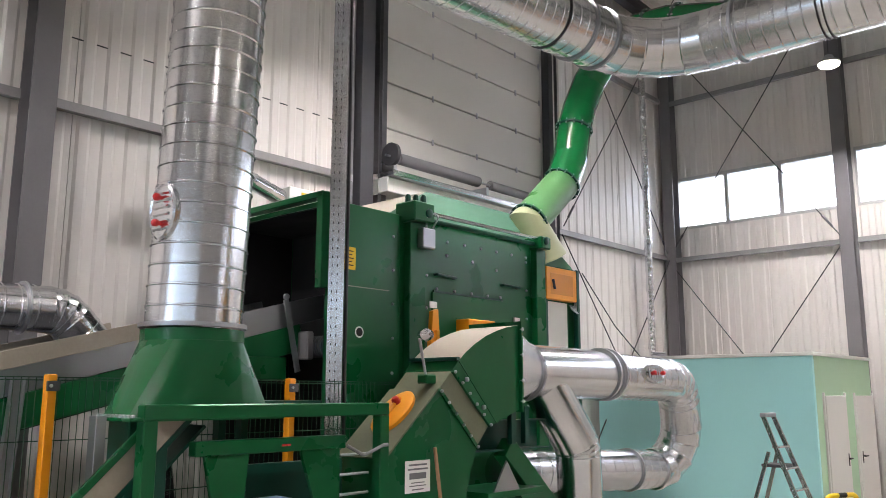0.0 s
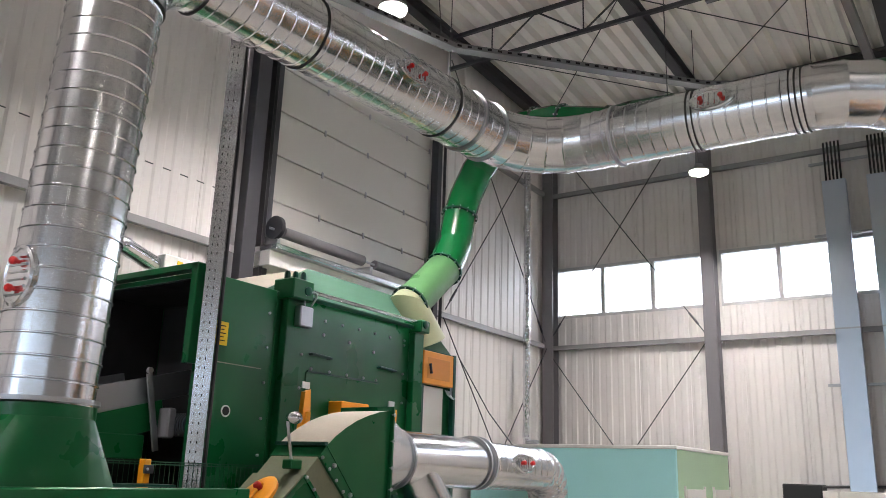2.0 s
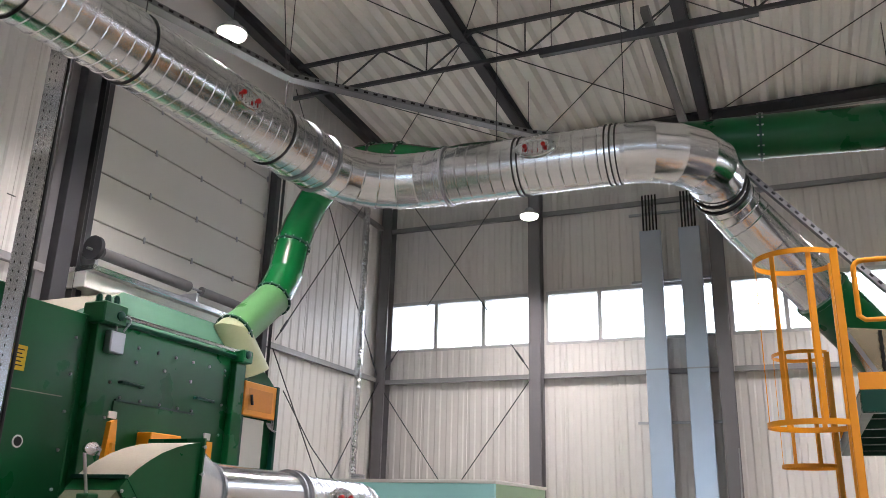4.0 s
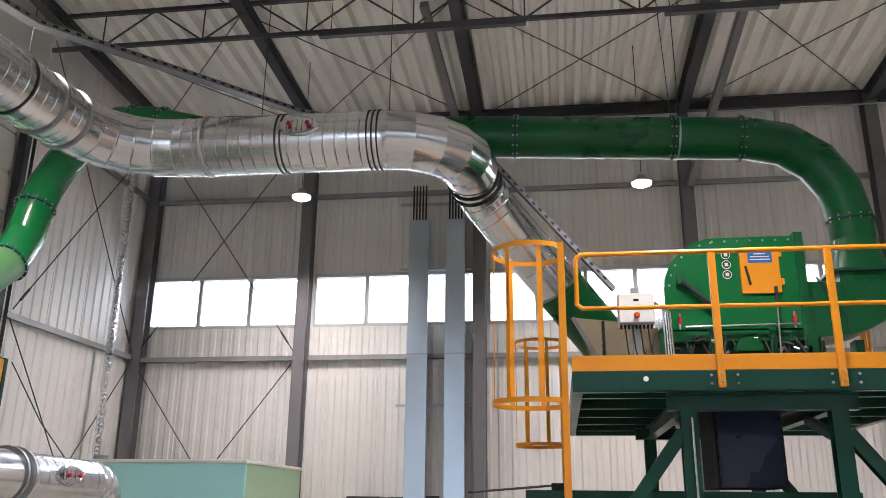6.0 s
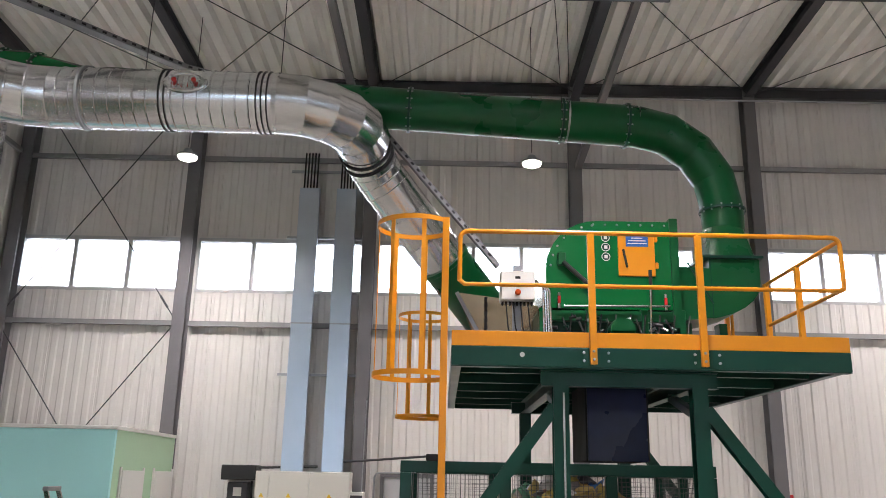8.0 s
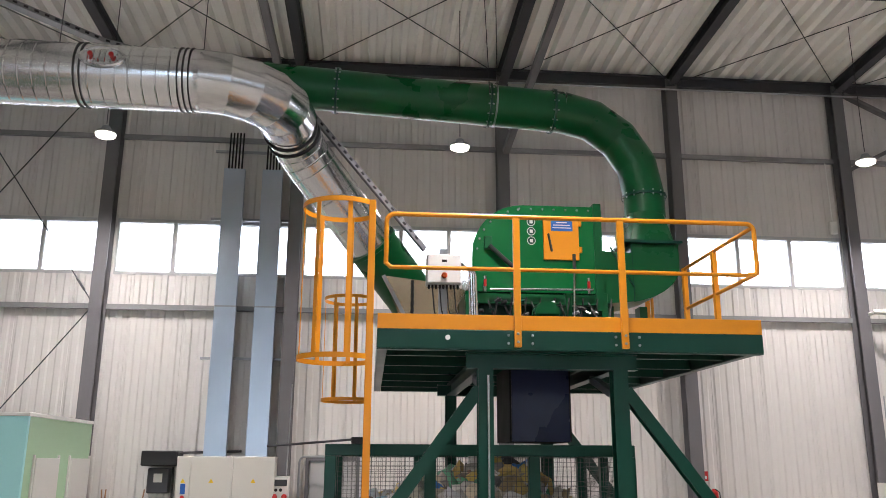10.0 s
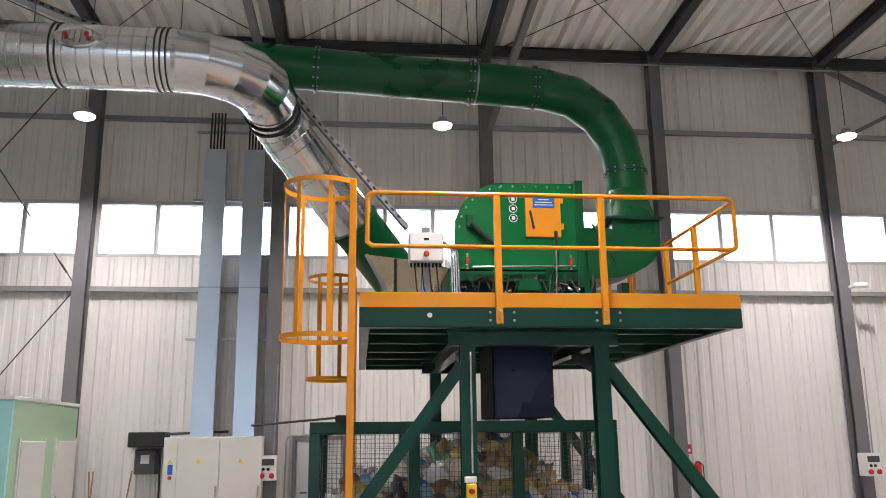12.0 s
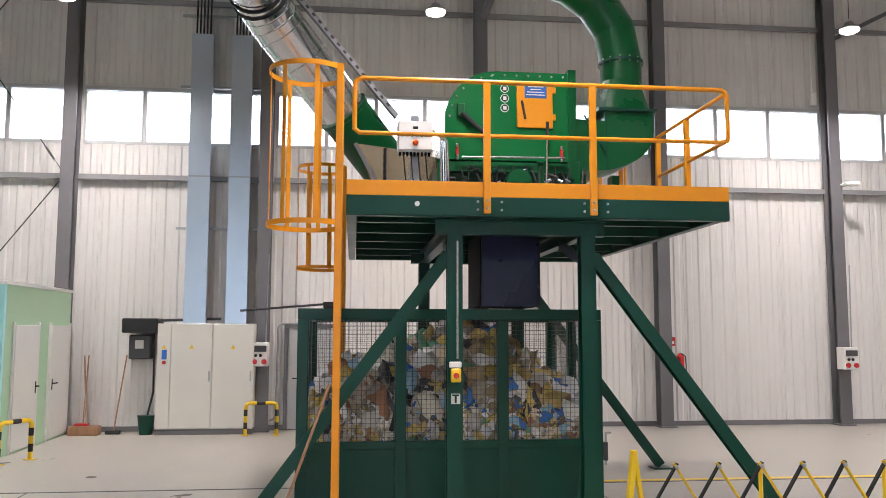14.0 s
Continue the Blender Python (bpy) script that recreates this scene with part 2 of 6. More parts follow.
def bolts_round(p, d, r, count, size=0.02, bm=None):
    bm = bm or bmesh.new()
    d = Vector(d).normalized()
    u = d.orthogonal().normalized()
    w = d.cross(u)
    for k in range(count):
        a = 2 * math.pi * k / count
        c = Vector(p) + r * (math.cos(a) * u + math.sin(a) * w)
        pipe([c - d * 0.04, c + d * 0.04], size / 2, 6, True, bm)
    return bm


def knob(p, d, r, h, bm=None, n=8):
    p, d = Vector(p), Vector(d).normalized()
    return sweep([(p, r), (p + d * h * 0.7, r), (p + d * h, r * 0.6)], n, True, bm)


def prism(profile, axis, a, b, bm=None):
    """A closed profile of pairs, drawn out along an axis from a to b."""
    bm = bm or bmesh.new()
    def place(p, v):
        q = list(p)
        q.insert("xyz".index(axis), v)
        return q
    lo = [bm.verts.new(place(p, a)) for p in profile]
    hi = [bm.verts.new(place(p, b)) for p in profile]
    n = len(profile)
    for k in range(n):
        bm.faces.new((lo[k], lo[(k + 1) % n], hi[(k + 1) % n], hi[k]))
    bm.faces.new(lo[::-1])
    bm.faces.new(hi)
    return bm


def loft(rings, cap=True, bm=None):
    bm = bm or bmesh.new()
    vs = [[bm.verts.new(p) for p in r] for r in rings]
    n = len(vs[0])
    for a, b in zip(vs, vs[1:]):
        for k in range(n):
            bm.faces.new((a[k], a[(k + 1) % n], b[(k + 1) % n], b[k]))
    if cap:
        bm.faces.new(vs[0][::-1])
        bm.faces.new(vs[-1])
    return bm


# ---- the hall ----
WY, GX = 17.0, -9.5            # inner faces of the window wall and of the gate wall
EAST, SOUTH, EAVE = 30.0, -18.0, 10.55
COLS = (-9.42, -5.63, -1.80, 2.60, 6.46, 10.38, 14.3, 18.2, 22.1, 26.0)
SILL, HEAD = 5.76, 6.84
RISE = 0.035                   # the roof climbs away from the eaves


def roof_z(y):
    return EAVE + (WY - y) * RISE


floor = solid("floor", box((GX - 0.3, SOUTH - 0.3, -0.2), (EAST + 0.3, WY + 0.3, 0)), CONCRETE, "grey worn concrete hall floor with dusty stains", "floor", kind="structure", at=(0, 0, 0))
bm = bmesh.new()
for y in (10.72, 4.7):
    box((GX + 0.1, y - 0.02, 0.0005), (EAST, y + 0.02, 0.004), 0, bm)
for x in (-3.9, 3.0, 10.0):
    box((x - 0.008, SOUTH, 0.0005), (x + 0.008, 10.7, 0.004), 0, bm)
part("floor_joint", bm, DARK, floor)
part("floor_line", box((3.0, 10.78, 0.0005), (20, 10.88, 0.005)), LEMON, floor, "worn yellow floor marking")

wall_north = solid("wall_north", box((GX - 0.3, WY + 0.03, 0), (EAST + 0.3, WY + 0.18, SILL)), CREAM, "cream sandwich panel wall under the window band", "wall", kind="structure")
part("upper_wall", box((GX - 0.3, WY + 0.03, HEAD), (EAST + 0.3, WY + 0.18, 12)), CREAM, wall_north)
wall_west = solid("wall_west", box((GX - 0.18, SOUTH, 0), (GX - 0.03, 7.96, 12)), CREAM, "cream sandwich panel wall beside the gate", "wall", kind="structure")
part("side_wall", box((GX - 0.18, 12.10, 0), (GX - 0.03, WY, 12)), CREAM, wall_west)
part("lintel_wall", box((GX - 0.18, 7.96, 9.3), (GX - 0.03, 12.10, 12)), CREAM, wall_west)
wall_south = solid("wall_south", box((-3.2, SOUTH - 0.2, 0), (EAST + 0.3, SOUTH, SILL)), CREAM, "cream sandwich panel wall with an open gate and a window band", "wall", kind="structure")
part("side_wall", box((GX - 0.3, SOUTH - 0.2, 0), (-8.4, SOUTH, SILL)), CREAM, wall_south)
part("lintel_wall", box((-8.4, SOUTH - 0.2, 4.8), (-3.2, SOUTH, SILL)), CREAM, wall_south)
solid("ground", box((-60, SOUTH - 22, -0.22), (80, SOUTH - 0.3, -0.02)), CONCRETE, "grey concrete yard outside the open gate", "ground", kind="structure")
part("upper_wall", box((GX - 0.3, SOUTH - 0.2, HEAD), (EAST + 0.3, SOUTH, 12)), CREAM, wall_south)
solid("wall_east", box((EAST, SOUTH, 0), (EAST + 0.2, WY, 12)), CREAM, "cream sandwich panel wall", "wall", kind="structure")


def ribbed_panel(w, h, rib=0.275):
    """A wall panel in the xz plane, ribs standing to -y."""
    bm = bmesh.new()
    prof = [(0, 0.0)]
    k = max(2, round(w / rib))
    s = w / k
    for i in range(k):
        x = i * s
        prof += [(x + s * 0.16, 0.0), (x + s * 0.28, -0.018), (x + s * 0.62, -0.018), (x + s * 0.74, 0.0)]
    prof.append((w - 0.004, 0.0))
    prof[0] = (0.004, 0.0)
    lo = [bm.verts.new((x, y, 0)) for x, y in prof]
    hi = [bm.verts.new((x, y, h)) for x, y in prof]
    for i in range(len(prof) - 1):
        bm.faces.new((lo[i], lo[i + 1], hi[i + 1], hi[i]))
    back = [bm.verts.new(c) for c in ((0.004, 0.03, 0), (w - 0.004, 0.03, 0), (w - 0.004, 0.03, h), (0.004, 0.03, h))]
    bm.faces.new((lo[0], hi[0], back[3], back[0]))
    bm.faces.new((lo[-1], back[1], back[2], hi[-1]))
    bm.faces.new([hi[i] for i in range(len(prof))] + [back[2], back[3]])
    me = finish("panel", bm, CREAM)
    for p in me.polygons:
        p.use_smooth = False
    return me


PANEL_W = 1.1
low_panel, high_panel = ribbed_panel(PANEL_W, SILL - 0.12), ribbed_panel(PANEL_W, 10.9 - HEAD - 0.1)
tall_panel = ribbed_panel(PANEL_W, 10.9)


def hang_panel(me, parent, m):
    ob = new("panel", me)
    ob.parent = parent
    ob.matrix_basis = Matrix.Translation(-origin_of(parent)) @ m


x = GX + 0.02
while x < EAST - PANEL_W:
    hang_panel(low_panel, wall_north, pose(x, WY, 0.1))
    hang_panel(high_panel, wall_north, pose(x, WY, HEAD + 0.09))
    x += PANEL_W
for y0, y1, z0, me in ((WY - 0.02, 12.15, 0.1, tall_panel), (7.84, -6.5, 0.1, tall_panel)):
    y = y0
    while y > y1 + PANEL_W * 0.7:
        hang_panel(me, wall_west, pose(GX, y, z0, 0, 0, 90) @ pose(-PANEL_W, 0, 0))
        y -= PANEL_W
part("skirting", box((GX, WY - 0.04, 0), (EAST, WY + 0.02, 0.1)), STEEL, wall_north)

# corrugated roof on its beams
bm = bmesh.new()
x, pts = GX - 0.3, []
while x < EAST:
    pts += [(x, 0.0), (x + 0.05, 0.14), (x + 0.17, 0.14), (x + 0.22, 0.0)]
    x += 0.33
a = [bm.verts.new((px, WY + 0.2, roof_z(WY + 0.2) + pz)) for px, pz in pts]
b = [bm.verts.new((px, SOUTH - 0.2, roof_z(SOUTH) + pz)) for px, pz in pts]
for i in range(len(pts) - 1):
    bm.faces.new((a[i], a[i + 1], b[i + 1], b[i]))
ceiling = solid("ceiling", bm, ROOF, "pale trapezoidal steel roof sheet on dark beams", "ceiling", kind="structure")
for p in ceiling.data.polygons:
    p.use_smooth = False
solid("roof_cover", box((GX - 0.4, SOUTH - 0.3, 12.2), (EAST + 0.4, WY + 0.3, 12.3)), DARK, "closed roof deck over the sheets", "roof", kind="structure")

# columns, rafters and rails
column = thing("column", (COLS[1], WY - 0.2, 0), "grey painted steel column standing against the wall", "column", "hall columns", "structure")
part("shaft", ibeam((COLS[1], WY - 0.2, 0.02), (COLS[1], WY - 0.2, EAVE - 0.1), 0.26, 0.3, 0.02, up=(0, 1, 0)), STEEL, column)
part("base_plate", box((COLS[1] - 0.18, WY - 0.4, 0), (COLS[1] + 0.18, WY - 0.02, 0.025)), STEEL, column)
for cx in COLS[2:]:
    copy_thing(column, pose(cx, WY - 0.2, 0))
copy_thing(column, pose(GX + 0.2, WY - 0.22, 0))
for cy in (3.0, -3.0, -9.0):
    copy_thing(column, pose(GX + 0.2, cy, 0, 0, 0, 90))

rafter_at = lambda cx, w, h, name: solid(name, ibeam((cx, WY - 0.05, roof_z(WY) - h / 2 - 0.02), (cx, SOUTH, roof_z(SOUTH) - h / 2 - 0.02), w, h, 0.02), DARK, "dark grey steel roof beam under the corrugated sheets", "roof beam", "roof beams", "structure")
for cx in COLS:
    main = cx in (COLS[2], COLS[3], COLS[6], COLS[8])
    rafter_at(cx if cx > -9 else GX + 0.35, 0.2, 0.42 if main else 0.26, "roof_beam")
solid("eaves_beam", ibeam((GX + 0.2, WY - 0.22, EAVE - 0.13), (EAST, WY - 0.22, EAVE - 0.13), 0.2, 0.26, 0.016), DARK, "dark grey eaves beam along the window wall", "roof beam", kind="structure")
for cx in (COLS[2], COLS[3], COLS[6], COLS[8]):
    s = 1 if cx > 0 else -1
    solid("knee_brace", bar((cx + 0.05 * s, WY - 0.36, 8.55), (cx + 0.5 * s, 12.0, roof_z(12) - 0.5), 0.14, 0.14, bevel=0.006), STEEL, "grey square steel knee brace between column and roof", "brace", "knee braces", "structure")


def truss(y, x0, x1, zb, zt):
    t = thing("lattice_girder", (x0, y, zb), "slender dark steel lattice girder under the roof", "girder", "lattice girders", "structure")
    part("lower_chord", bar((x0, y, zb), (x1, y, zb), 0.07, 0.07), DARK, t)
    part("upper_chord", bar((x0, y, zt), (x1, y, zt), 0.07, 0.07), DARK, t)
    n = int((x1 - x0) / 0.95)
    s = (x1 - x0) / n
    bm, bm2 = bmesh.new(), bmesh.new()
    for k in range(n):
        a, b = x0 + k * s, x0 + (k + 1) * s
        pipe([(a, y, zb if k % 2 else zt), (b, y, zt if k % 2 else zb)], 0.018, 6, True, bm)
        if k % 2:
            pipe([(a, y, zb), (a, y, zt)], 0.014, 6, True, bm2)
    part("diagonal", bm, DARK, t)
    part("upright_rods", bm2, DARK, t)


for ty in (12.2, 6.2, 0.2, -5.8):
    truss(ty, GX + 0.3, EAST, 9.93, roof_z(ty) - 0.1)

bm = bmesh.new()
for a, b in zip(COLS, COLS[1:]):
    for ya, yb in ((16.6, 12.2), (12.2, 6.2), (6.2, 0.2)):
        zz = lambda yy: roof_z(yy) - 0.28
        pipe([(a, ya, zz(ya)), (b, yb, zz(yb))], 0.011, 5, True, bm)
        pipe([(b, ya, zz(ya)), (a, yb, zz(yb))], 0.011, 5, True, bm)
solid("roof_bracing", bm, DARK, "thin crossed steel tie rods under the roof", "tie rod", kind="structure")


def wall_rail(p, q, name="wall_rail", lip=True):
    bm = channel(p, q, 0.09, 0.10, 0.012, up=(0, 0, 1))
    return solid(name, bm, RAIL, "grey steel rail fixed along the cream panel wall", "rail", "wall rails", "structure")


for z in (5.02, 8.68):
    for a, b in zip(COLS, COLS[1:]):
        wall_rail((a + 0.15, WY - 0.1, z), (b - 0.15, WY - 0.1, z))
for z in (5.04, 8.68):
    wall_rail((GX + 0.1, 12.25, z), (GX + 0.1, 16.6, z))
wall_rail((GX + 0.1, 3.15, 5.04), (GX + 0.1, 7.3, 5.04))
wall_rail((GX + 0.1, -2.85, 5.04), (GX + 0.1, 2.85, 5.04))
part("panel_seam", box((GX - 0.02, 3.15, 5.85), (GX + 0.004, 7.2, 5.865)), DARK, wall_west)


def tie(p, q, r=0.012):
    bm = pipe([p, q], r, 6)
    d = (Vector(q) - Vector(p)).normalized()
    pipe([Vector(p) + d * 0.25, Vector(p) + d * 0.55], r * 1.9, 8, True, bm)
    return solid("wall_tie", bm, DARK, "thin dark steel cross bracing rod on the wall", "tie rod", "wall cross bracing", "structure")


xa, xb, yy = COLS[0] + 0.1, COLS[1] - 0.1, WY - 0.3
for z0, z1 in ((5.1, 10.2), (0.1, 4.95)):
    tie((xa, yy, z0), (xb, yy, z1))
    tie((xb, yy - 0.04, z0), (xa, yy - 0.04, z1))
xg = GX + 0.3
for z0, z1 in ((5.1, 10.2), (0.1, 4.95)):
    tie((xg, 12.3, z0), (xg, 16.4, z1))
    tie((xg - 0.04, 16.4, z0), (xg - 0.04, 12.3, z1))

xa, xb = COLS[5] + 0.16, COLS[6] - 0.16
for k, (z0, z1) in enumerate(((8.45, 10.25), (10.25, 8.45))):
    solid("wall_brace", channel((xa, WY - 0.24 - 0.09 * k, z0), (xb, WY - 0.24 - 0.09 * k, z1), 0.08, 0.14, 0.012, up=(0, 1, 0)), STEEL, "grey steel channel bracing between two wall columns", "brace", "wall braces", "structure")

# the window band: three lights to a bay
def window(name, x0, x1, n, WY=WY):
    w = thing(name, (x0, WY, SILL), "white framed window band letting in white daylight", "window", "window band", "structure")
    for a, b in (((x0, SILL - 0.05), (x1, SILL + 0.02)), ((x0, HEAD - 0.02), (x1, HEAD + 0.06))):
        part("frame_rail", box((a[0], WY - 0.02, a[1]), (b[0], WY + 0.12, b[1])), FRAME, w)
    s = (x1 - x0) / n
    for k in range(n + 1):
        c = x0 + k * s
        part("mullion", box((max(c - 0.045, x0), WY - 0.015, SILL + 0.02), (min(c + 0.045, x1), WY + 0.11, HEAD - 0.02)), FRAME, w)
    for k in range(n):
        g = part("pane", box((x0 + k * s + 0.04, WY + 0.05, SILL + 0.02), (x0 + (k + 1) * s - 0.04, WY + 0.07, HEAD - 0.02)), GLASS, w)
        g.visible_shadow = False
    return w


for i, (a, b) in enumerate(zip(COLS, COLS[1:])):
    window("window_%d" % (i + 1), a + 0.17, b - 0.13, 3 if i != 2 else 4)
    wall_bits = box((b - 0.13, WY + 0.0, SILL - 0.05), (b + 0.17, WY + 0.12, HEAD + 0.06))
    part("pier", wall_bits, CREAM, wall_north)
part("pier", box((GX - 0.1, WY, SILL - 0.05), (COLS[0] + 0.17, WY + 0.12, HEAD + 0.06)), CREAM, wall_north)
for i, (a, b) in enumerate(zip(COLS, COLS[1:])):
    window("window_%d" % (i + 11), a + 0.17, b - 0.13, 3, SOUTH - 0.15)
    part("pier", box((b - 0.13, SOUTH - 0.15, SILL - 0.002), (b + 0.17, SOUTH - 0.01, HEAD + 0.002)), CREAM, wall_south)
WINTER_SKY = glow("white_winter_sky", (0.83, 0.88, 1.0), SKY_GLOW)
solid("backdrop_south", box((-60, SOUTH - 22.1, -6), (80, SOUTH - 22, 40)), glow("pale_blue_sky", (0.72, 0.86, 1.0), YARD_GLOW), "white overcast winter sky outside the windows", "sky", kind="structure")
backdrop = solid("backdrop", box((-60, WY + 22, -6), (80, WY + 22.1, 40)), WINTER_SKY, "white overcast winter sky outside the windows", "sky", kind="structure")

# the sectional gate
gate = thing("gate", (GX, 9.92, 0), "closed grey-white sectional lifting gate", "gate", kind="structure")
PITCH = 0.725
# added black plate that keeps the sky from shining through the panel joints
part("gate_blackout", box((GX - 0.14, 7.9, 0), (GX - 0.105, 12.16, 9.35)), BLACK, gate)
z = 0.0
row = 0
while z < 9.3:
    part("gate_panel", box((GX - 0.1, 8.0, z + 0.009), (GX - 0.02, 12.08, min(z + (PITCH if row else 0.205) - 0.009, 9.3)), 0.01), GATE, gate)
    if row:
        bm = bmesh.new()
        for yy in (8.04, 9.1, 10.2, 11.3, 12.03):
            box((GX - 0.02, yy - 0.02, z - 0.05), (GX + 0.0, yy + 0.02, z + 0.05), 0.004, bm)
        part("hinge", bm, ZINC_DULL, gate)
    z += PITCH if row else 0.205
    row += 1
for yy in (7.86, 12.17):
    part("guide_rail", box((GX, yy - 0.07, 0), (GX + 0.16, yy + 0.07, 9.6), 0.006), DARK, gate)
    part("track", channel((GX + 0.2, yy + (0.1 if yy > 9 else -0.1), 0), (GX + 0.2, yy + (0.1 if yy > 9 else -0.1), 9.6), 0.05, 0.05, 0.006), DARK, gate)
part("jamb", box((GX, 7.35, 0), (GX + 0.24, 7.6, 10.3), 0.006), DARK, gate)
part("jamb_lining", box((GX, 7.2, 0), (GX + 0.10, 7.34, 9.6), 0.004), STEEL, gate)


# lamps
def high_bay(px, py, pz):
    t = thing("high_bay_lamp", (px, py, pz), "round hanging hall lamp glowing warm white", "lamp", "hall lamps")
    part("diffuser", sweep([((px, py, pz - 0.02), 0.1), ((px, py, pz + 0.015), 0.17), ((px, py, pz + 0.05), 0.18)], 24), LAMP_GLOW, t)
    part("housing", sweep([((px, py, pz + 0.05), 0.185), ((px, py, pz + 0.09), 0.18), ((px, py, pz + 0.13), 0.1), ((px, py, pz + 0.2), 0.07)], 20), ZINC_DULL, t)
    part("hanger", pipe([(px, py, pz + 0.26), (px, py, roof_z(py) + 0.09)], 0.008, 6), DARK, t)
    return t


lamp = None
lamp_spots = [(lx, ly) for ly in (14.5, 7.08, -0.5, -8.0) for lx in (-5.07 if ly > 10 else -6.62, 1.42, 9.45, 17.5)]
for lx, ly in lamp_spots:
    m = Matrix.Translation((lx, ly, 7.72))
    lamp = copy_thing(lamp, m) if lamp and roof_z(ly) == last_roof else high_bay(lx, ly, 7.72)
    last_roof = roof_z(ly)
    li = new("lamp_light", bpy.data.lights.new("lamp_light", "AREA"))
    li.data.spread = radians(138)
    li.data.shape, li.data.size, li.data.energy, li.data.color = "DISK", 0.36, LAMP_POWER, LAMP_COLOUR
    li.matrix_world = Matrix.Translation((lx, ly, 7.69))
# ---- ducts ----
DZ, DR = 6.19, 0.352
UPRIGHT = (-6.2, 3.035)


def hatch(parent, c, n, up, w=0.5, h=0.26):
    """An oval inspection lid with ribs and two red knobs on the skin of a duct."""
    c, n, up = Vector(c), Vector(n).normalized(), Vector(up).normalized()
    u = up.cross(n)
    bm = bmesh.new()
    rings = []
    for k, (s, d) in enumerate(((1.0, -0.03), (1.0, 0.03), (0.9, 0.04), (0.8, 0.03), (0.02, 0.035))):
        rings.append([c + n * (d - 0.35 * (math.sin(a) * h / 2) ** 2 * s * s) + up * math.cos(a) * w / 2 * s + u * math.sin(a) * h / 2 * s for a in [2 * math.pi * i / 24 for i in range(24)]])
    lid = part("inspection_lid", loft(rings), ZINC, parent, "oval galvanised inspection lid")
    bm = bmesh.new()
    for k in range(6):
        o = (k - 2.5) * w * 0.12
        pipe([c + up * o - u * h * 0.28 + n * 0.03, c + up * o + u * h * 0.28 + n * 0.03], 0.012, 6, True, bm)
    part("rib", bm, ZINC, lid)
    for o in (-0.22, 0.22):
        p = c + up * o * w + n * 0.03
        bm = sweep([(p, 0.014), (p + n * 0.03, 0.014), (p + n * 0.03, 0.026), (p + n * 0.055, 0.028), (p + n * 0.068, 0.016)], 10)
        part("red_knob", bm, RED, lid, "red plastic clamp knob")


main_duct = thing("spiral_duct", (UPRIGHT[0], UPRIGHT[1], 2.5), "large shiny galvanised spiral duct rising and crossing the hall", "air duct")
ux, uy = UPRIGHT
run = fillet([(ux, uy, 2.52), (ux + 0.04, uy + 0.1, DZ), (-5.62, 8.72, DZ), (-1.27, 8.80, DZ), (-1.25, 10.2, DZ - 0.08), (0.92, 11.95, 3.72)], (0.65, 1.0, 0.9, 0.85), 5)


def bend(pts, i, j):
    """Points i to j of a run, with a short straight lead at either end."""
    lead = lambda a, b: a + (b - a).normalized() * 0.03
    return [lead(pts[i], pts[i - 1])] + pts[i:j] + [lead(pts[j - 1], pts[j])]


# the pieces between the couplings
part("upright_duct", spiral_duct([run[0], run[1]], DR - 0.012), ZINC, main_duct)
part("elbow", spiral_duct(bend(run, 1, 7), DR - 0.006, plain=9), ZINC, main_duct)
part("first_run", spiral_duct([run[6], run[7]], DR), ZINC, main_duct)
part("elbow", spiral_duct(bend(run, 7, 13), DR, plain=9), ZINC, main_duct)
part("second_run", spiral_duct([run[12], run[13]], DR), ZINC, main_duct)
part("elbow", spiral_duct(bend(run, 13, 19), DR, plain=9), ZINC, main_duct)
last_bend = run[18:25]
part("flexible_elbow", spiral_duct(bend(run, 18, 25), DR - 0.02, plain=9), ZINC, main_duct)
drop0, drop1 = run[-2], run[-1]
green_from = drop0.lerp(drop1, 0.42)
part("falling_duct", spiral_duct([drop0, green_from], DR - 0.02, pitch=0.42, plain=0.2), ZINC, main_duct)
dd = (drop1 - drop0).normalized()
part("green_inlet_pipe", sweep([(green_from - dd * 0.02, DR + 0.02), (green_from + dd * 0.03, DR + 0.02), (green_from + dd * 0.04, DR), (drop1, DR)], 32), GREEN, main_duct, "dark green painted pipe end")
e1, e2 = (run[7] - run[6]).normalized(), (run[13] - run[12]).normalized()
for c, d in ((run[1], V(0, 0, 1)), (run[6] + e1 * 1.2, e1), (run[6] + e1 * 3.2, e1), (run[12] + e2 * 1.30, e2), (run[12] + e2 * 1.36, e2), (run[13] - e2 * 0.08, e2), (run[13] - e2 * 0.14, e2), (run[13] - e2 * 0.2, e2), (run[6] + e1 * 0.02, e1)):
    part("coupling", collar(c, d, DR, 0.014, 0.014), RUBBER, main_duct, "black rubber coupling ring")
for c, d in ((run[12] + e2 * 0.38, e2), (run[7] - e1 * 0.02, e1), (run[7] - e1 * 0.42, e1), (V(ux, uy, 2.54), V(0, 0, 1))):
    part("flange_ring", collar(c, d, DR - 0.01, 0.03, 0.035), ZINC_DULL, main_duct)
for k in (1, 2, 3):
    part("coupling", collar(last_bend[k], (last_bend[k + 1] - last_bend[k - 1]), DR - 0.02, 0.03, 0.02), RUBBER, main_duct, "black rubber coupling ring")
hatch(main_duct, (ux + 0.05, uy - 0.30, 3.33), (0.11, -0.99, 0), (0, 0, 1), 0.42, 0.3)
hatch(main_duct, run[6] + e1 * 2.35 + V(0.35, 0, -0.02), (0.95, 0.0, 0.1), e1, 0.5, 0.26)
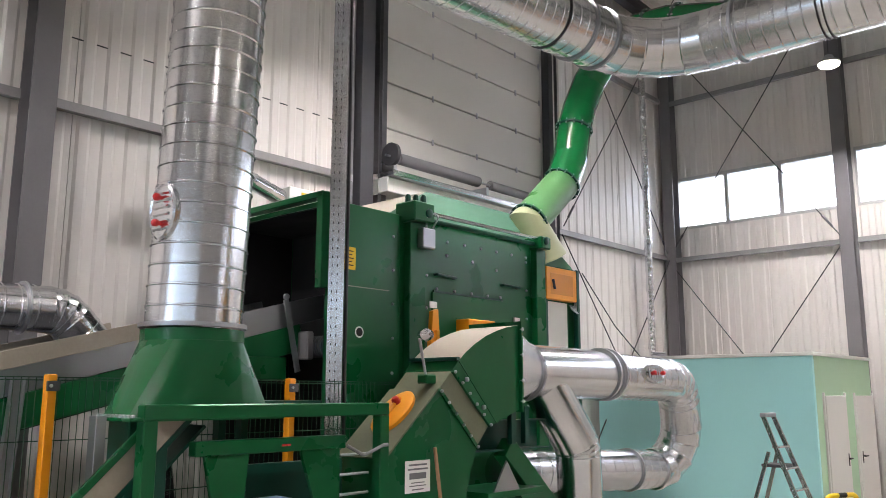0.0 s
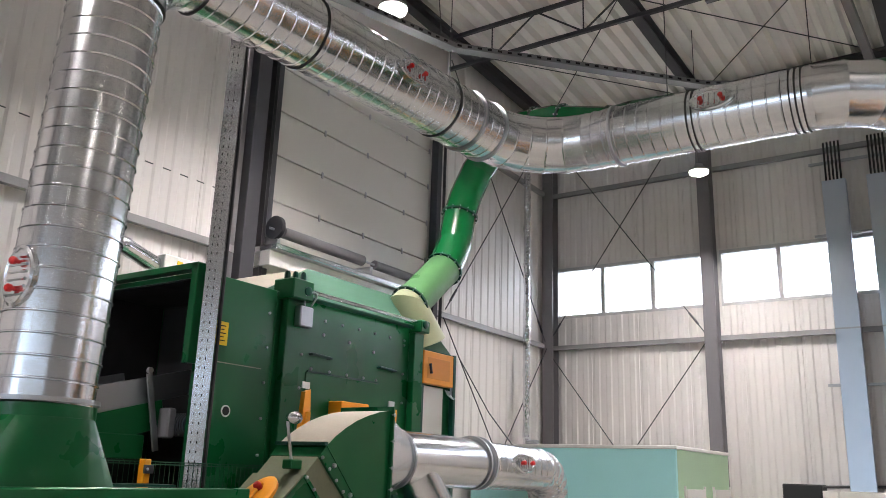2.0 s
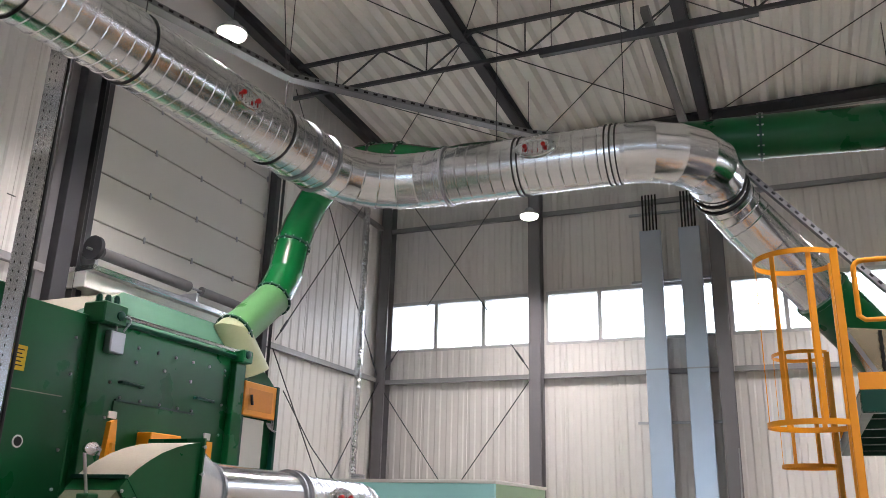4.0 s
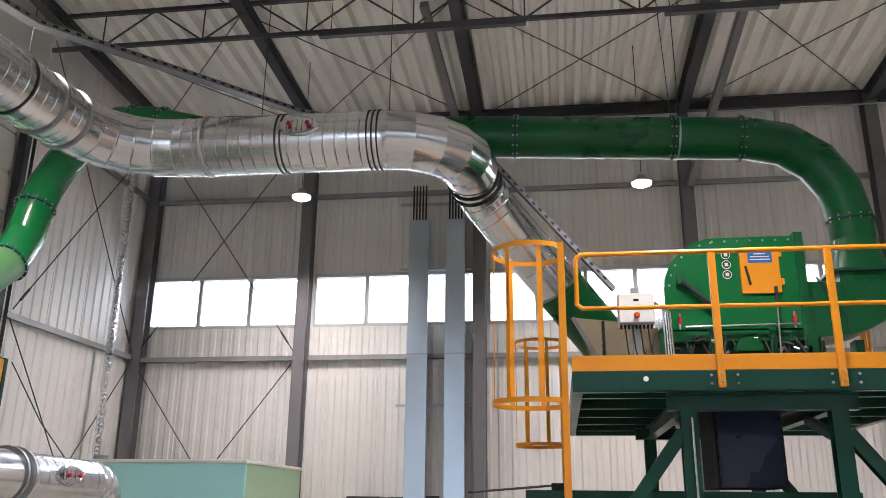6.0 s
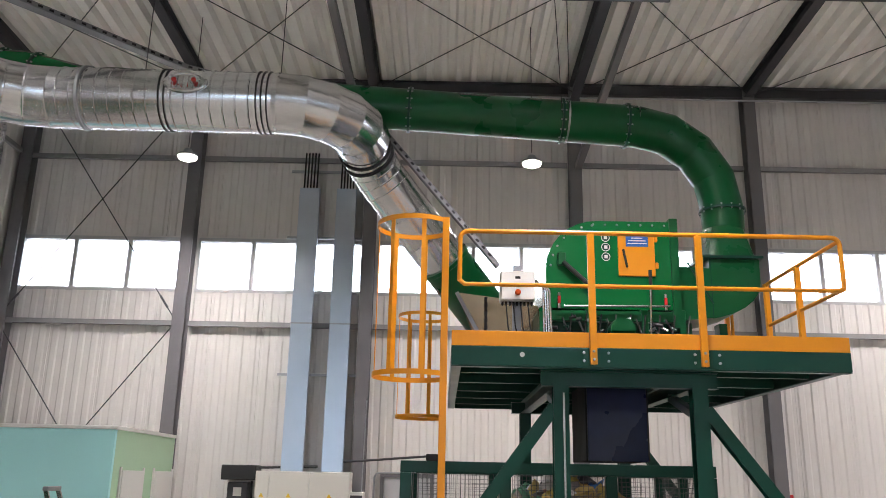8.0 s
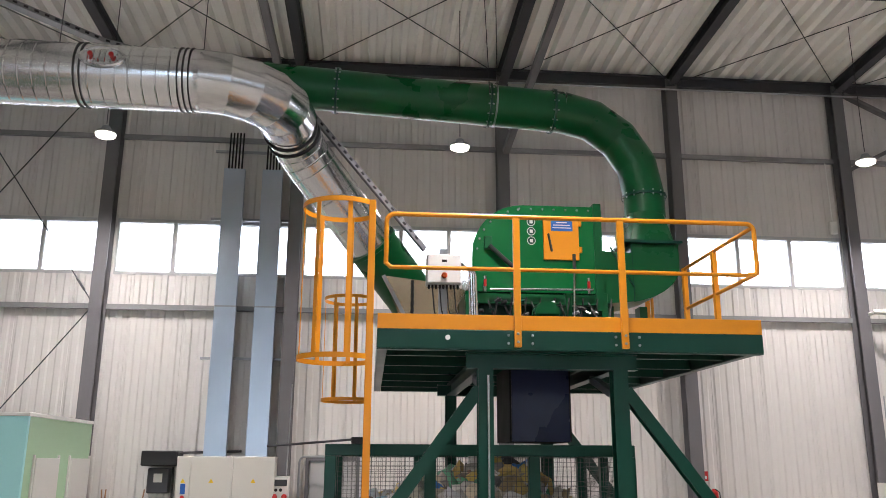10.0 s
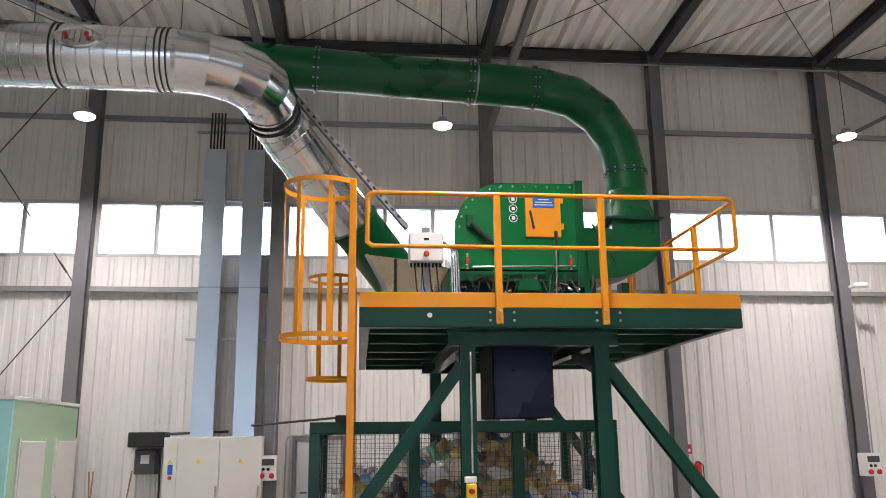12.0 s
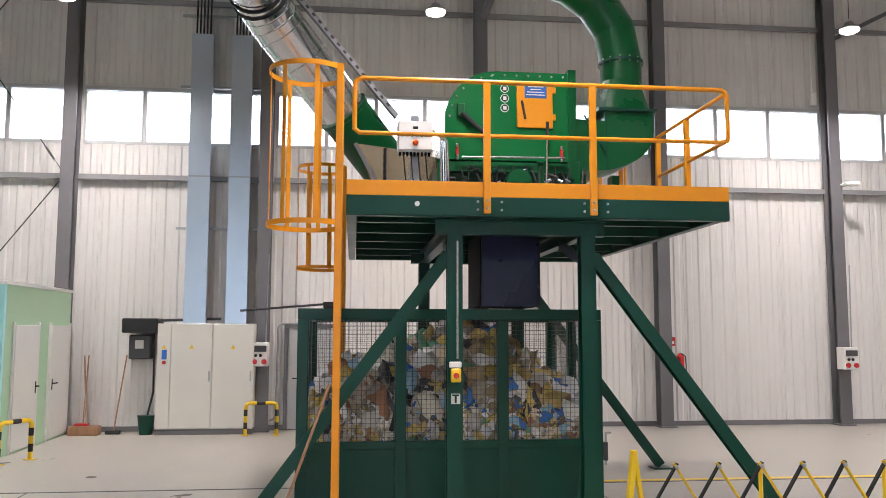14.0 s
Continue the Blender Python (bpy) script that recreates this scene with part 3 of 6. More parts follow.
hatch(main_duct, run[12] + e2 * 1.6 + V(0, -0.335, 0.06), (0, -0.98, 0.15), e2, 0.5, 0.26)
bm = bmesh.new()
for c in (run[6] + e1 * 1.3, run[12] + e2 * 1.0, run[13], run[6] + e1 * 3.4):
    pipe([c, (c.x, c.y, roof_z(c.y))], 0.006, 5, True, bm)
part("hanger_wire", bm, DARK, main_duct)

GR = 0.25
green = thing("green_duct", (-7.55, 9.0, 4.2), "glossy green painted steel duct from separator to fan", "air duct")
gl = [(-7.33, 8.86, 3.98), (-7.36, 8.70, 4.36), (-7.36, 9.50, 5.03), (-7.36, 9.76, 5.48), (-7.36, 9.87, 5.94), (-7.34, 10.0, 6.30), (-7.25, 10.15, 6.72), (-7.02, 10.2, 7.05), (-6.75, 10.22, 7.25), (-6.45, 10.22, 7.34), (-5.95, 10.22, 7.31), (-5.05, 10.24, 7.08)]
gl = [Vector(p) for p in gl]
neck = part("neck", sweep([(gl[0] - V(0, -0.08, 0.12), GR + 0.1), (gl[1], GR), (gl[1].lerp(gl[2], 0.04), GR - 0.004)], 28), mat("pale_green_paint", (0.32, 0.34, 0.2), 0.4, 0, 30, 0.1, 0.004, 1.5), green, "pale olive green neck piece")
# the pale tone holds dust and a painted reflection of the white wall
part("rising_pipe", sweep([(gl[1], GR), (gl[2], GR)], 28), mat("dusty_green_wall_reflection", (0.09, 0.23, 0.085), 0.32, 0, 30, 0.12, 0.004, 1.5), green, "dusty green pipe length with wall reflection painted in")
part("gored_bend", sweep([(p, GR) for p in gl[2:]], 28), BRIGHT, green)
LR = 0.285                    # the long pipe is a little wider
gr = fillet([gl[-1], (3.52, 10.50, 6.69), (3.53, 10.5, 5.25)], 1.18, 4)
part("long_pipe", sweep([(gr[0], GR), (gr[0].lerp(gr[1], 0.04), LR), (gr[1], LR)], 40), GREEN, green)
part("gored_bend", sweep([(p, LR - 0.012 * k / 5) for k, p in enumerate(gr[1:7])], 40), GREEN, green)
long_way = (gr[1] - gr[0]).normalized()
on_long = lambda x: gr[0] + long_way * ((x - gr[0].x) / long_way.x)
for c, d, rr in ((gl[1], gl[2] - gl[1], GR), (gl[2], gl[3] - gl[1], GR), (gl[4], gl[5] - gl[3], GR), (V(-6.25, 10.22, 7.33), V(1, 0, -0.05), GR), (V(-5.8, 10.22, 7.27), V(1, 0, -0.23), GR), (on_long(-5.05), long_way, GR), (on_long(-0.7), long_way, LR), (on_long(1.38), long_way, LR), (on_long(2.27), long_way, LR), (gr[-2] - V(0, 0, 0.03), V(0, 0, 1), LR - 0.012)):
    f = part("flange", collar(c, d, rr, 0.03, 0.03, 28), PINE, green)
    part("bolts", bolts_round(c, d, rr + 0.016, 14, 0.02), ZINC_DULL, f)
part("zinc_strap", collar(on_long(1.46), long_way, LR, 0.025, 0.012, 28), ZINC_DULL, green, "bright galvanised hanger strap")
part("hanger_wire", pipe([on_long(1.46) + V(0, -LR, 0), (1.46, 10.2, roof_z(10.2))], 0.007, 5), DARK, green)
part("hanger_wire", pipe([on_long(1.46) + V(-0.1, -LR, 0), (1.2, 10.2, roof_z(10.2))], 0.006, 5), DARK, green)

# cable tray that follows the duct and drops to the control box
def tray(pts, w=0.13):
    t = thing("cable_tray", Vector(pts[0]), "perforated galvanised cable tray hung over the duct", "cable tray", "cable trays")
    for a, b in zip(pts, pts[1:]):
        a, b = Vector(a), Vector(b)
        part("tray_length", channel(a, b, w, 0.06, 0.005), TRAY_ZINC, t)
        bm = bmesh.new()
        m, n = along(a, b), int((b - a).length / 0.12)
        for k in range(n):
            for s in (-1, 1):
                box((s * w / 2 - 0.003, k * 0.12 + 0.03, -0.012), (s * w / 2 + 0.003, k * 0.12 + 0.08, 0.014), 0, bm, m)
        part("perforation", bm, BLACK, t)
        bm = bmesh.new()
        for o in (-0.03, 0.0, 0.03):
            pipe([m @ V(o, 0, -0.01), m @ V(o, (b - a).length, -0.01)], 0.011, 6, True, bm)
        part("cables", bm, RUBBER, t)
    return t


tray([(-6.4, 4.2, 6.85), (-5.6, 6.95, 6.88), (-3.45, 9.28, 6.88), (-2.2, 9.75, 6.75), (-1.35, 9.9, 6.72)])
tray([(-1.28, 10.0, 6.72), (0.5, 10.1, 4.62)], 0.11)

# upright perforated strut beside the separator
strut = thing("perforated_strut", (-7.0, 5.02, 0), "tall perforated galvanised strut carrying cables", "strut")
part("channel", channel((-6.98, 5.02, 0), (-6.98, 5.02, 7.6), 0.15, 0.12, 0.006, up=(-0.75, 0.66, 0)), ZINC, strut)
bm, m = bmesh.new(), along((-6.98, 5.02, 0), (-6.98, 5.02, 7.6), (-0.75, 0.66, 0))
for k in range(90):
    for o in (-0.01, 0.04):
        box((o - 0.004, k * 0.084, -0.064), (o + 0.004, k * 0.084 + 0.022, -0.0605), 0, bm, m)
    box((-0.0785, k * 0.084, -0.02), (-0.0755, k * 0.084 + 0.045, 0.02), 0, bm, m)
    box((0.0755, k * 0.084, -0.02), (0.0785, k * 0.084 + 0.045, 0.02), 0, bm, m)
part("perforation", bm, BLACK, strut)
part("cable", pipe([m @ V(-0.1, 0.02, -0.02), m @ V(-0.1, 7.5, -0.02)], 0.018, 8), RUBBER, strut)
part("foot", box((-7.12, 4.9, 0), (-6.88, 5.14, 0.012)), ZINC_DULL, strut)

# foil wrapped pipe in the corner
foil = thing("foil_wrapped_pipe", (-9.12, 15.3, 0), "thin rising pipe wrapped in crinkled silver foil", "pipe")
st = []
z = 0.0
random.seed(5)
while z < 10.3:
    st.append(((-9.12 + random.uniform(-0.008, 0.008), 15.3 + random.uniform(-0.008, 0.008), z), 0.075 + random.uniform(-0.012, 0.012)))
    z += 0.09
part("wrap", sweep(st, 14), FOIL, foil)

# ---- the separator by the gate ----
sep = thing("waste_separator", (-8.0, 7.2, 0), "large dark green steel separator with a black feed mouth", "sorting machine")
FX = -7.1                     # its long front face
body = part("housing", box((-8.95, 6.0, 0), (FX, 8.56, 3.98), 0.01), GREEN, sep)
part("mouth_side", box((FX - 0.05, 5.02, 0), (FX - 0.002, 5.998, 3.98), 0.006), GREEN, sep)
part("mouth_side", box((-8.95, 5.02, 0), (-8.9, 5.998, 3.98), 0.006), GREEN, sep)
part("mouth_top", box((-8.898, 5.02, 3.93), (FX - 0.052, 5.998, 3.98)), GREEN, sep)
# black sheets added on the inner faces as the dark depth of the mouth
part("mouth_shade_sheet", box((-8.88, 5.94, 0.0), (FX - 0.06, 5.99, 3.92)), BLACK, sep, "black sheet standing in for deep shade in the mouth")
part("mouth_shade_sheet", box((FX - 0.062, 5.03, 0.0), (FX - 0.053, 5.935, 3.92)), BLACK, sep)
part("mouth_shade_sheet", box((-8.897, 5.03, 0.0), (-8.888, 5.935, 3.92)), BLACK, sep)
part("mouth_shade_sheet", box((-8.885, 5.03, 3.915), (FX - 0.065, 5.935, 3.927)), BLACK, sep)
part("mouth_lip", box((FX - 0.06, 4.9, 3.08), (FX + 0.03, 5.015, 4.04), 0.006), GREEN, sep)
part("mouth_lip", box((-9.0, 4.9, 3.98), (FX + 0.028, 5.015, 4.045), 0.006), GREEN, sep)
# hopper roof over the housing
lo = [(-8.95, 5.9, 3.985), (FX - 0.1, 5.9, 3.985), (FX - 0.1, 8.5, 3.985), (-8.95, 8.5, 3.985)]
hi = [(-8.95, 6.85, 4.46), (FX - 0.42, 6.85, 4.46), (FX - 0.42, 8.5, 4.46), (-8.95, 8.5, 4.46)]
roof_piece = loft([lo, hi])
for f in roof_piece.faces:
    f.normal_update()
hood_ob = part("sloped_hood", roof_piece, [mat("dusty_teal_paint", (0.055, 0.14, 0.09), 0.6, 0, 40, 0.15, 0.005, 2), DUSTY], sep)
for p in hood_ob.data.polygons:
    if p.normal.y < -0.3 or p.normal.z > 0.95:
        p.material_index = 1
for y0, y1 in ((6.06, 6.30), (8.36, 8.56)):
    part("post", box((FX + 0.002, y0, 0), (FX + 0.10, y1, 3.9), 0.008), GREEN, sep)
for y0 in (6.0, 8.33):
    head = part("bearing_block", box((FX - 0.1, y0 + 0.02, 3.9), (FX + 0.2, y0 + (0.34 if y0 < 7 else 0.22), 4.12 if y0 < 7 else 4.06), 0.015), GREEN, sep)
    part("bearing_cap", knob((FX + 0.2, y0 + 0.24 if y0 < 7 else y0 + 0.1, 4.0), (1, 0, 0), 0.05, 0.03, n=14), PINE, head)
for k in range(3):
    part("tensioner", knob((FX + 0.04 + k * 0.05, 6.08 + k * 0.07, 4.12), (0, 0, 1), 0.035, 0.09), PINE, sep)
part("shaft", pipe([(FX + 0.12, 6.34, 4.03), (FX + 0.12, 8.36, 4.03)], 0.024, 12), ZINC, sep, "bright steel shaft")
part("shaft_pipe", pipe([(FX + 0.06, 6.34, 3.97), (FX + 0.06, 8.36, 3.97)], 0.03, 12), PINE, sep)
part("switch", box((FX + 0.10, 6.16, 3.62), (FX + 0.2, 6.36, 3.84), 0.012), ZINC_DULL, sep, "grey limit switch with cable")
part("switch_cable", pipe(fillet([(FX + 0.15, 6.26, 3.84), (FX + 0.2, 6.2, 3.98), (FX + 0.24, 6.4, 4.02), (FX + 0.17, 6.34, 3.86)], 0.05, 4), 0.01, 6), ZINC_DULL, sep)
door = part("service_door", prism([(6.5, 1.5), (6.5, 3.18), (7.72, 3.18), (7.92, 2.95), (7.92, 1.5)], "x", FX + 0.001, FX + 0.022), GREEN, sep)
bm = bmesh.new()
for y in [6.36 + 0.3 * k for k in range(7)]:
    knob((FX, y + 0.1, 3.78), (1, 0, 0), 0.018, 0.02, bm)
    knob((FX + 0.02, min(y + 0.2, 7.7), 3.22), (1, 0, 0), 0.018, 0.02, bm)
for z in [1.2 + 0.36 * k for k in range(8)]:
    knob((FX, 5.9, z), (1, 0, 0), 0.016, 0.02, bm)
    knob((FX, 6.42, z), (1, 0, 0), 0.016, 0.02, bm)
    knob((FX, 8.26, z), (1, 0, 0), 0.016, 0.02, bm)
for y, z in ((6.75, 3.62), (7.2, 3.6), (7.65, 3.55)):
    knob((FX, y, z), (1, 0, 0), 0.02, 0.02, bm)
part("bolts", bm, ZINC_DULL, sep, "bright zinc bolt heads")
for y, z in ((6.55, 3.38), (7.75, 3.38)):
    part("handle_bar", pipe([(FX, y, z), (FX + 0.05, y, z), (FX + 0.05, y + 0.3, z - 0.01), (FX, y + 0.3, z - 0.01)], 0.016, 8), PINE, sep)
part("door_edge", bar((FX + 0.03, 6.5, 3.19), (FX + 0.03, 7.74, 3.19), 0.02, 0.02), PINE, sep)
latch = part("orange_latch", prism([(6.36, 2.25), (6.33, 2.55), (6.36, 2.95), (6.44, 2.98), (6.47, 2.6), (6.44, 2.25)], "x", FX + 0.10, FX + 0.16), YELLOW, sep, "orange safety latch")
part("latch_plate", box((FX + 0.10, 6.36, 2.99), (FX + 0.115, 6.47, 3.06)), WHITE, latch)
part("latch_lever", box((FX + 0.16, 6.37, 2.5), (FX + 0.2, 6.43, 2.75), 0.01), YELLOW, latch)
latch = part("orange_latch", prism([(8.0, 2.4), (8.0, 2.9), (8.1, 2.9), (8.1, 2.4)], "x", FX + 0.001, FX + 0.06), YELLOW, sep, "orange safety latch")
part("latch_plate", box((FX + 0.002, 7.99, 2.92), (FX + 0.02, 8.1, 3.0)), WHITE, latch)
part("orange_box", box((FX + 0.024, 6.88, 2.72), (FX + 0.22, 7.36, 2.9), 0.008), YELLOW, sep, "open orange steel box")
part("warning_sticker", sweep([((FX, 5.44, 2.68), 0.058), ((FX + 0.003, 5.44, 2.68), 0.058)], 24), WHITE, sep, "round warning sticker")
part("sticker_sign", sweep([((FX + 0.003, 5.44, 2.68), 0.042), ((FX + 0.005, 5.44, 2.68), 0.042)], 24), BLACK, sep)
sign = part("yellow_notice", box((FX, 5.2, 3.3), (FX + 0.004, 5.37, 3.53)), LEMON, sep, "yellow notice plate")
for k in range(5):
    part("text_bar", box((FX + 0.004, 5.22, 3.34 + k * 0.036), (FX + 0.006, 5.34 - 0.02 * (k % 2), 3.35 + k * 0.036)), BLACK, sign)
part("scratch_line", box((FX, 5.25, 3.13), (FX + 0.003, 5.85, 3.14)), DUSTY, sep)
# rear end with the orange access box
part("end_housing", prism([(-8.95, 0), (FX - 0.03, 0), (FX - 0.03, 3.75), (FX - 0.2, 3.95), (-8.95, 3.95)], "y", 8.565, 9.40), GREEN, sep)
access = part("access_box", box((FX - 0.028, 8.63, 3.29), (FX + 0.06, 9.34, 3.72), 0.01), YELLOW, sep, "orange access door frame")
part("access_panel", box((FX + 0.045, 8.72, 3.36), (FX + 0.062, 9.25, 3.64), 0.004), mat("deep_orange_panel", (0.62, 0.22, 0.006), 0.45), access)
part("access_handle", pipe([(FX + 0.09, 8.74, 3.55), (FX + 0.1, 8.76, 3.42)], 0.018, 8), RUBBER, access)
part("grey_panel", box((FX - 0.028, 8.66, 2.55), (FX - 0.01, 9.2, 3.27), 0.004), IVORY, sep, "pale grey end panel")
part("side_angle", box((FX - 0.02, 9.36, 0.5), (FX + 0.05, 9.42, 3.74), 0.004), PINE, sep)
part("side_angle", box((FX - 0.02, 8.58, 0.5), (FX + 0.07, 8.64, 3.28), 0.004), PINE, sep)
bm = bmesh.new()
for k in range(4):
    y = 9.22 + k * 0.035
    pipe(fillet([(FX + 0.02, y, 3.25), (FX + 0.08, y + 0.03, 3.1 - 0.04 * k), (FX + 0.03, y + 0.1, 3.22), (FX + 0.02, y + 0.12, 3.7)], 0.04, 4), 0.009, 6, True, bm)
part("cables", bm, ZINC_DULL, sep)
part("slack_cable", pipe([(FX + 0.1, 9.42, 3.7), (FX + 0.3, 9.9, 3.0), (FX + 0.5, 10.35, 2.5)], 0.008, 6), DARK, sep)

# roller on the gate
roller = thing("gate_roller", (-9.3, 9.4, 5.1), "dark rolled curtain on brackets across the gate", "roller")
part("roll", pipe([(-9.12, 7.95, 5.42), (-9.12, 9.75, 5.42)], 0.085, 16), STEEL, roller)
part("roll", pipe([(-9.12, 10.05, 5.42), (-9.12, 11.2, 5.42)], 0.075, 16), STEEL, roller)
part("axle", pipe([(-9.12, 7.7, 5.42), (-9.12, 11.5, 5.42)], 0.02, 8), ZINC_DULL, roller)
part("pulley", sweep([((-9.12, 7.78, 5.45), 0.17), ((-9.12, 7.81, 5.45), 0.13), ((-9.12, 7.84, 5.45), 0.17)], 24), DARK, roller)
for y in (7.86, 9.95, 11.35):
    part("bracket", box((-9.5, y - 0.03, 5.2), (-9.08, y + 0.03, 5.36), 0.006), ZINC_DULL, roller)
part("ledge", box((-9.5, 7.75, 5.12), (-9.0, 11.6, 5.2), 0.01), ZINC, roller)
part("cover", box((-9.5, 7.75, 4.9), (-9.12, 11.6, 5.118), 0.01), WHITE, roller)

small = thing("small_duct", (-8.95, 5.6, 4.2), "small galvanised duct ending in a white box", "air duct")
part("pipe", spiral_duct(fillet([(-8.95, 4.6, 4.62), (-8.95, 5.35, 4.55), (-8.95, 5.8, 4.42)], 0.2, 3), 0.1, 0.1, 18, 0.006), ZINC, small)
part("end_box", box((-9.1, 5.8, 4.05), (-8.8, 6.3, 4.55), 0.01), WHITE, small)
part("yellow_tag", box((-8.8, 5.98, 4.38), (-8.795, 6.06, 4.5)), LEMON, small)
part("hanger", pipe([(-8.95, 5.0, 4.68), (-9.5, 5.0, 4.75)], 0.012, 6), DARK, small)

leftd = thing("side_duct", (-8.6, 2.4, 0), "galvanised duct bending down behind the conveyor", "air duct")
part("pipe", spiral_duct(fillet([(-8.6, -1.0, 2.82), (-8.6, 3.1, 2.82), (-8.6, 4.0, 1.9), (-8.6, 4.3, 0.0)], 0.3, 3), 0.21, 0.14, 24, 0.007), ZINC, leftd)
part("flange_ring", collar((-8.6, 2.75, 2.82), (0, 1, 0), 0.21, 0.02, 0.03), ZINC_DULL, leftd)

# inclined conveyor into the mouth
conv = thing("feed_conveyor", (-8.0, 3.0, 0), "inclined belt conveyor with dusty zinc side boards", "conveyor")
c0, c1 = V(0, -2.4, 0.82), V(0, 5.45, 2.87)
for x in (-7.55, -8.75):
    b = part("side_board", bar(c0 + V(x, 0, 0.12), c1 + V(x, 0, 0.12), 0.03, 0.24, bevel=0.004), ZINC_DULL, conv)
    part("green_cheek", bar(c0 + V(x, 0, -0.16), c1 + V(x, -0.4, -0.24), 0.07, 0.26, bevel=0.006), GREEN, conv)
    part("dust_skirt", bar(c0 + V(x + (0.06 if x > -8 else -0.06), 0, 0.28), c1 + V(x + (0.06 if x > -8 else -0.06), -1.75, -0.18), 0.02, 0.14, bevel=0.003), DUSTY, conv)
part("belt", bar(c0 + V(-8.15, 0, 0.04), c1 + V(-8.15, 0, 0.04), 1.14, 0.02), RUBBER, conv)
part("return_belt", bar(c0 + V(-8.15, 0, -0.3), c1 + V(-8.15, -0.3, -0.36), 1.1, 0.02), RUBBER, conv)
for y in (-0.5, 2.35):
    z = 0.82 + (y + 2.4) * 0.26
    for x in (-7.45, -8.85):
        part("leg", channel((x, y - 0.12, 0), (x, y, z + 0.12), 0.1, 0.06, 0.008, up=(1, 0, 0)), ZINC_DULL, conv)
part("arm", bar((-7.47, 4.80, 2.98), (-7.47, 4.97, 2.28), 0.02, 0.065, bevel=0.004), ZINC_DULL, conv)
part("eye_bolt", sweep([((-7.48, 4.80, 3.01), 0.03), ((-7.45, 4.80, 3.01), 0.03)], 12), ZINC_DULL, conv)
mot = part("drive_motor", pipe([(-7.50, 5.16, 2.53), (-7.24, 5.16, 2.53)], 0.095, 18), mat("blue_grey_motor_paint", (0.05, 0.07, 0.09), 0.45), conv, "blue-grey electric motor")
for k in range(6):
    part("fin", collar((-7.44 + k * 0.035, 5.16, 2.53), (1, 0, 0), 0.095, 0.012, 0.014, 18), DARK, mot)
part("gearbox", box((-7.52, 4.99, 2.4), (-7.36, 5.08, 2.68), 0.015), STEEL, mot)
part("guard", box((-7.56, 4.35, 2.2), (-7.50, 4.86, 2.42), 0.01), GREEN, conv)

# safety fence with yellow posts
fence = thing("safety_fence", (-6.78, 2.5, 0), "green wire mesh safety fence with orange-yellow posts", "fence")
posts = (-1.8, 0.25, 2.3, 4.35)
for y in posts:
    p = part("post", box((-6.81, y - 0.032, 0), (-6.73, y + 0.032, 2.2), 0.006), YELLOW, fence, "orange-yellow fence post")
    for z in (2.12, 1.3):
        part("clamp", box((-6.728, y - 0.045, z - 0.035), (-6.705, y + 0.045, z + 0.035), 0.004), DARK, p)
        part("screw", knob((-6.705, y - 0.02, z), (1, 0, 0), 0.012, 0.012), ZINC_DULL, p)
for y0, y1 in list(zip(posts, posts[1:])) + [(4.35, 5.9)]:
    bm = bmesh.new()
    y = y0 + 0.06
    while y < y1 - 0.05:
        bar((-6.78, y, 0.15), (-6.78, y, 2.18), 0.005, 0.005, bm)
        y += 0.05
    for z in (0.15, 0.55, 0.95, 1.35, 1.75, 2.16, 2.18):
        bar((-6.775, y0 + 0.05, z), (-6.775, y1 - 0.05, z), 0.007, 0.007, bm)
    part("wire_mesh", bm, MESH_GREEN, fence)

# ---- hopper under the upright duct ----
hop = thing("duct_hopper", (ux, uy, 0), "green sheet steel hopper from round to square", "hopper")
n = 32
top, low = [], []
hx, hy = 0.205, 0.54
bx, by = -6.075, uy - 0.06                    # its square foot sits forward of the duct
for k in range(n):
    a = 2 * math.pi * (k + 0.5) / n
    c, s = math.cos(a), math.sin(a)
    q = 1 / max(abs(c), abs(s))
    top.append((ux + DR * c, uy + DR * s, 2.44))
    low.append((bx + hx * c * q, by + hy * s * q, 1.92))
part("cone", loft([low, top], False), GREEN, hop)
part("rim", collar((ux, uy, 2.47), (0, 0, 1), DR, 0.08, 0.008), GREEN, hop)
part("bolt_flange", box((bx - hx - 0.05, by - hy - 0.03, 1.895), (bx + hx + 0.05, by + hy + 0.07, 1.92), 0.004), GREEN, hop)
bm = bmesh.new()
for k in range(9):
    knob((bx + hx + 0.03, by - hy + k * 0.135, 1.92), (0, 0, 1), 0.014, 0.02, bm)
    knob((bx - hx + k * 0.05, by - hy - 0.01, 1.92), (0, 0, 1), 0.014, 0.02, bm)
part("bolts", bm, ZINC_DULL, hop)
part("box_section", box((bx - hx, by - hy + 0.06, 1.35), (bx + 0.08, by - 0.2, 1.893), 0.006), PINE, hop)
part("base", box((bx - hx + 0.05, by - hy + 0.12, 0), (bx + 0.05, by - 0.25, 1.348), 0.006), PINE, hop)
for yy in (by + 0.3, by + hy - 0.05):
    part("hopper_leg", box((bx - hx + 0.02, yy, 0), (bx - hx + 0.1, yy + 0.06, 1.893), 0.004), PINE, hop)
part("zinc_upright", box((bx - hx + 0.1, by - hy - 0.12, 0), (bx - hx + 0.2, by - hy - 0.05, 1.93), 0.004), ZINC_DULL, hop)

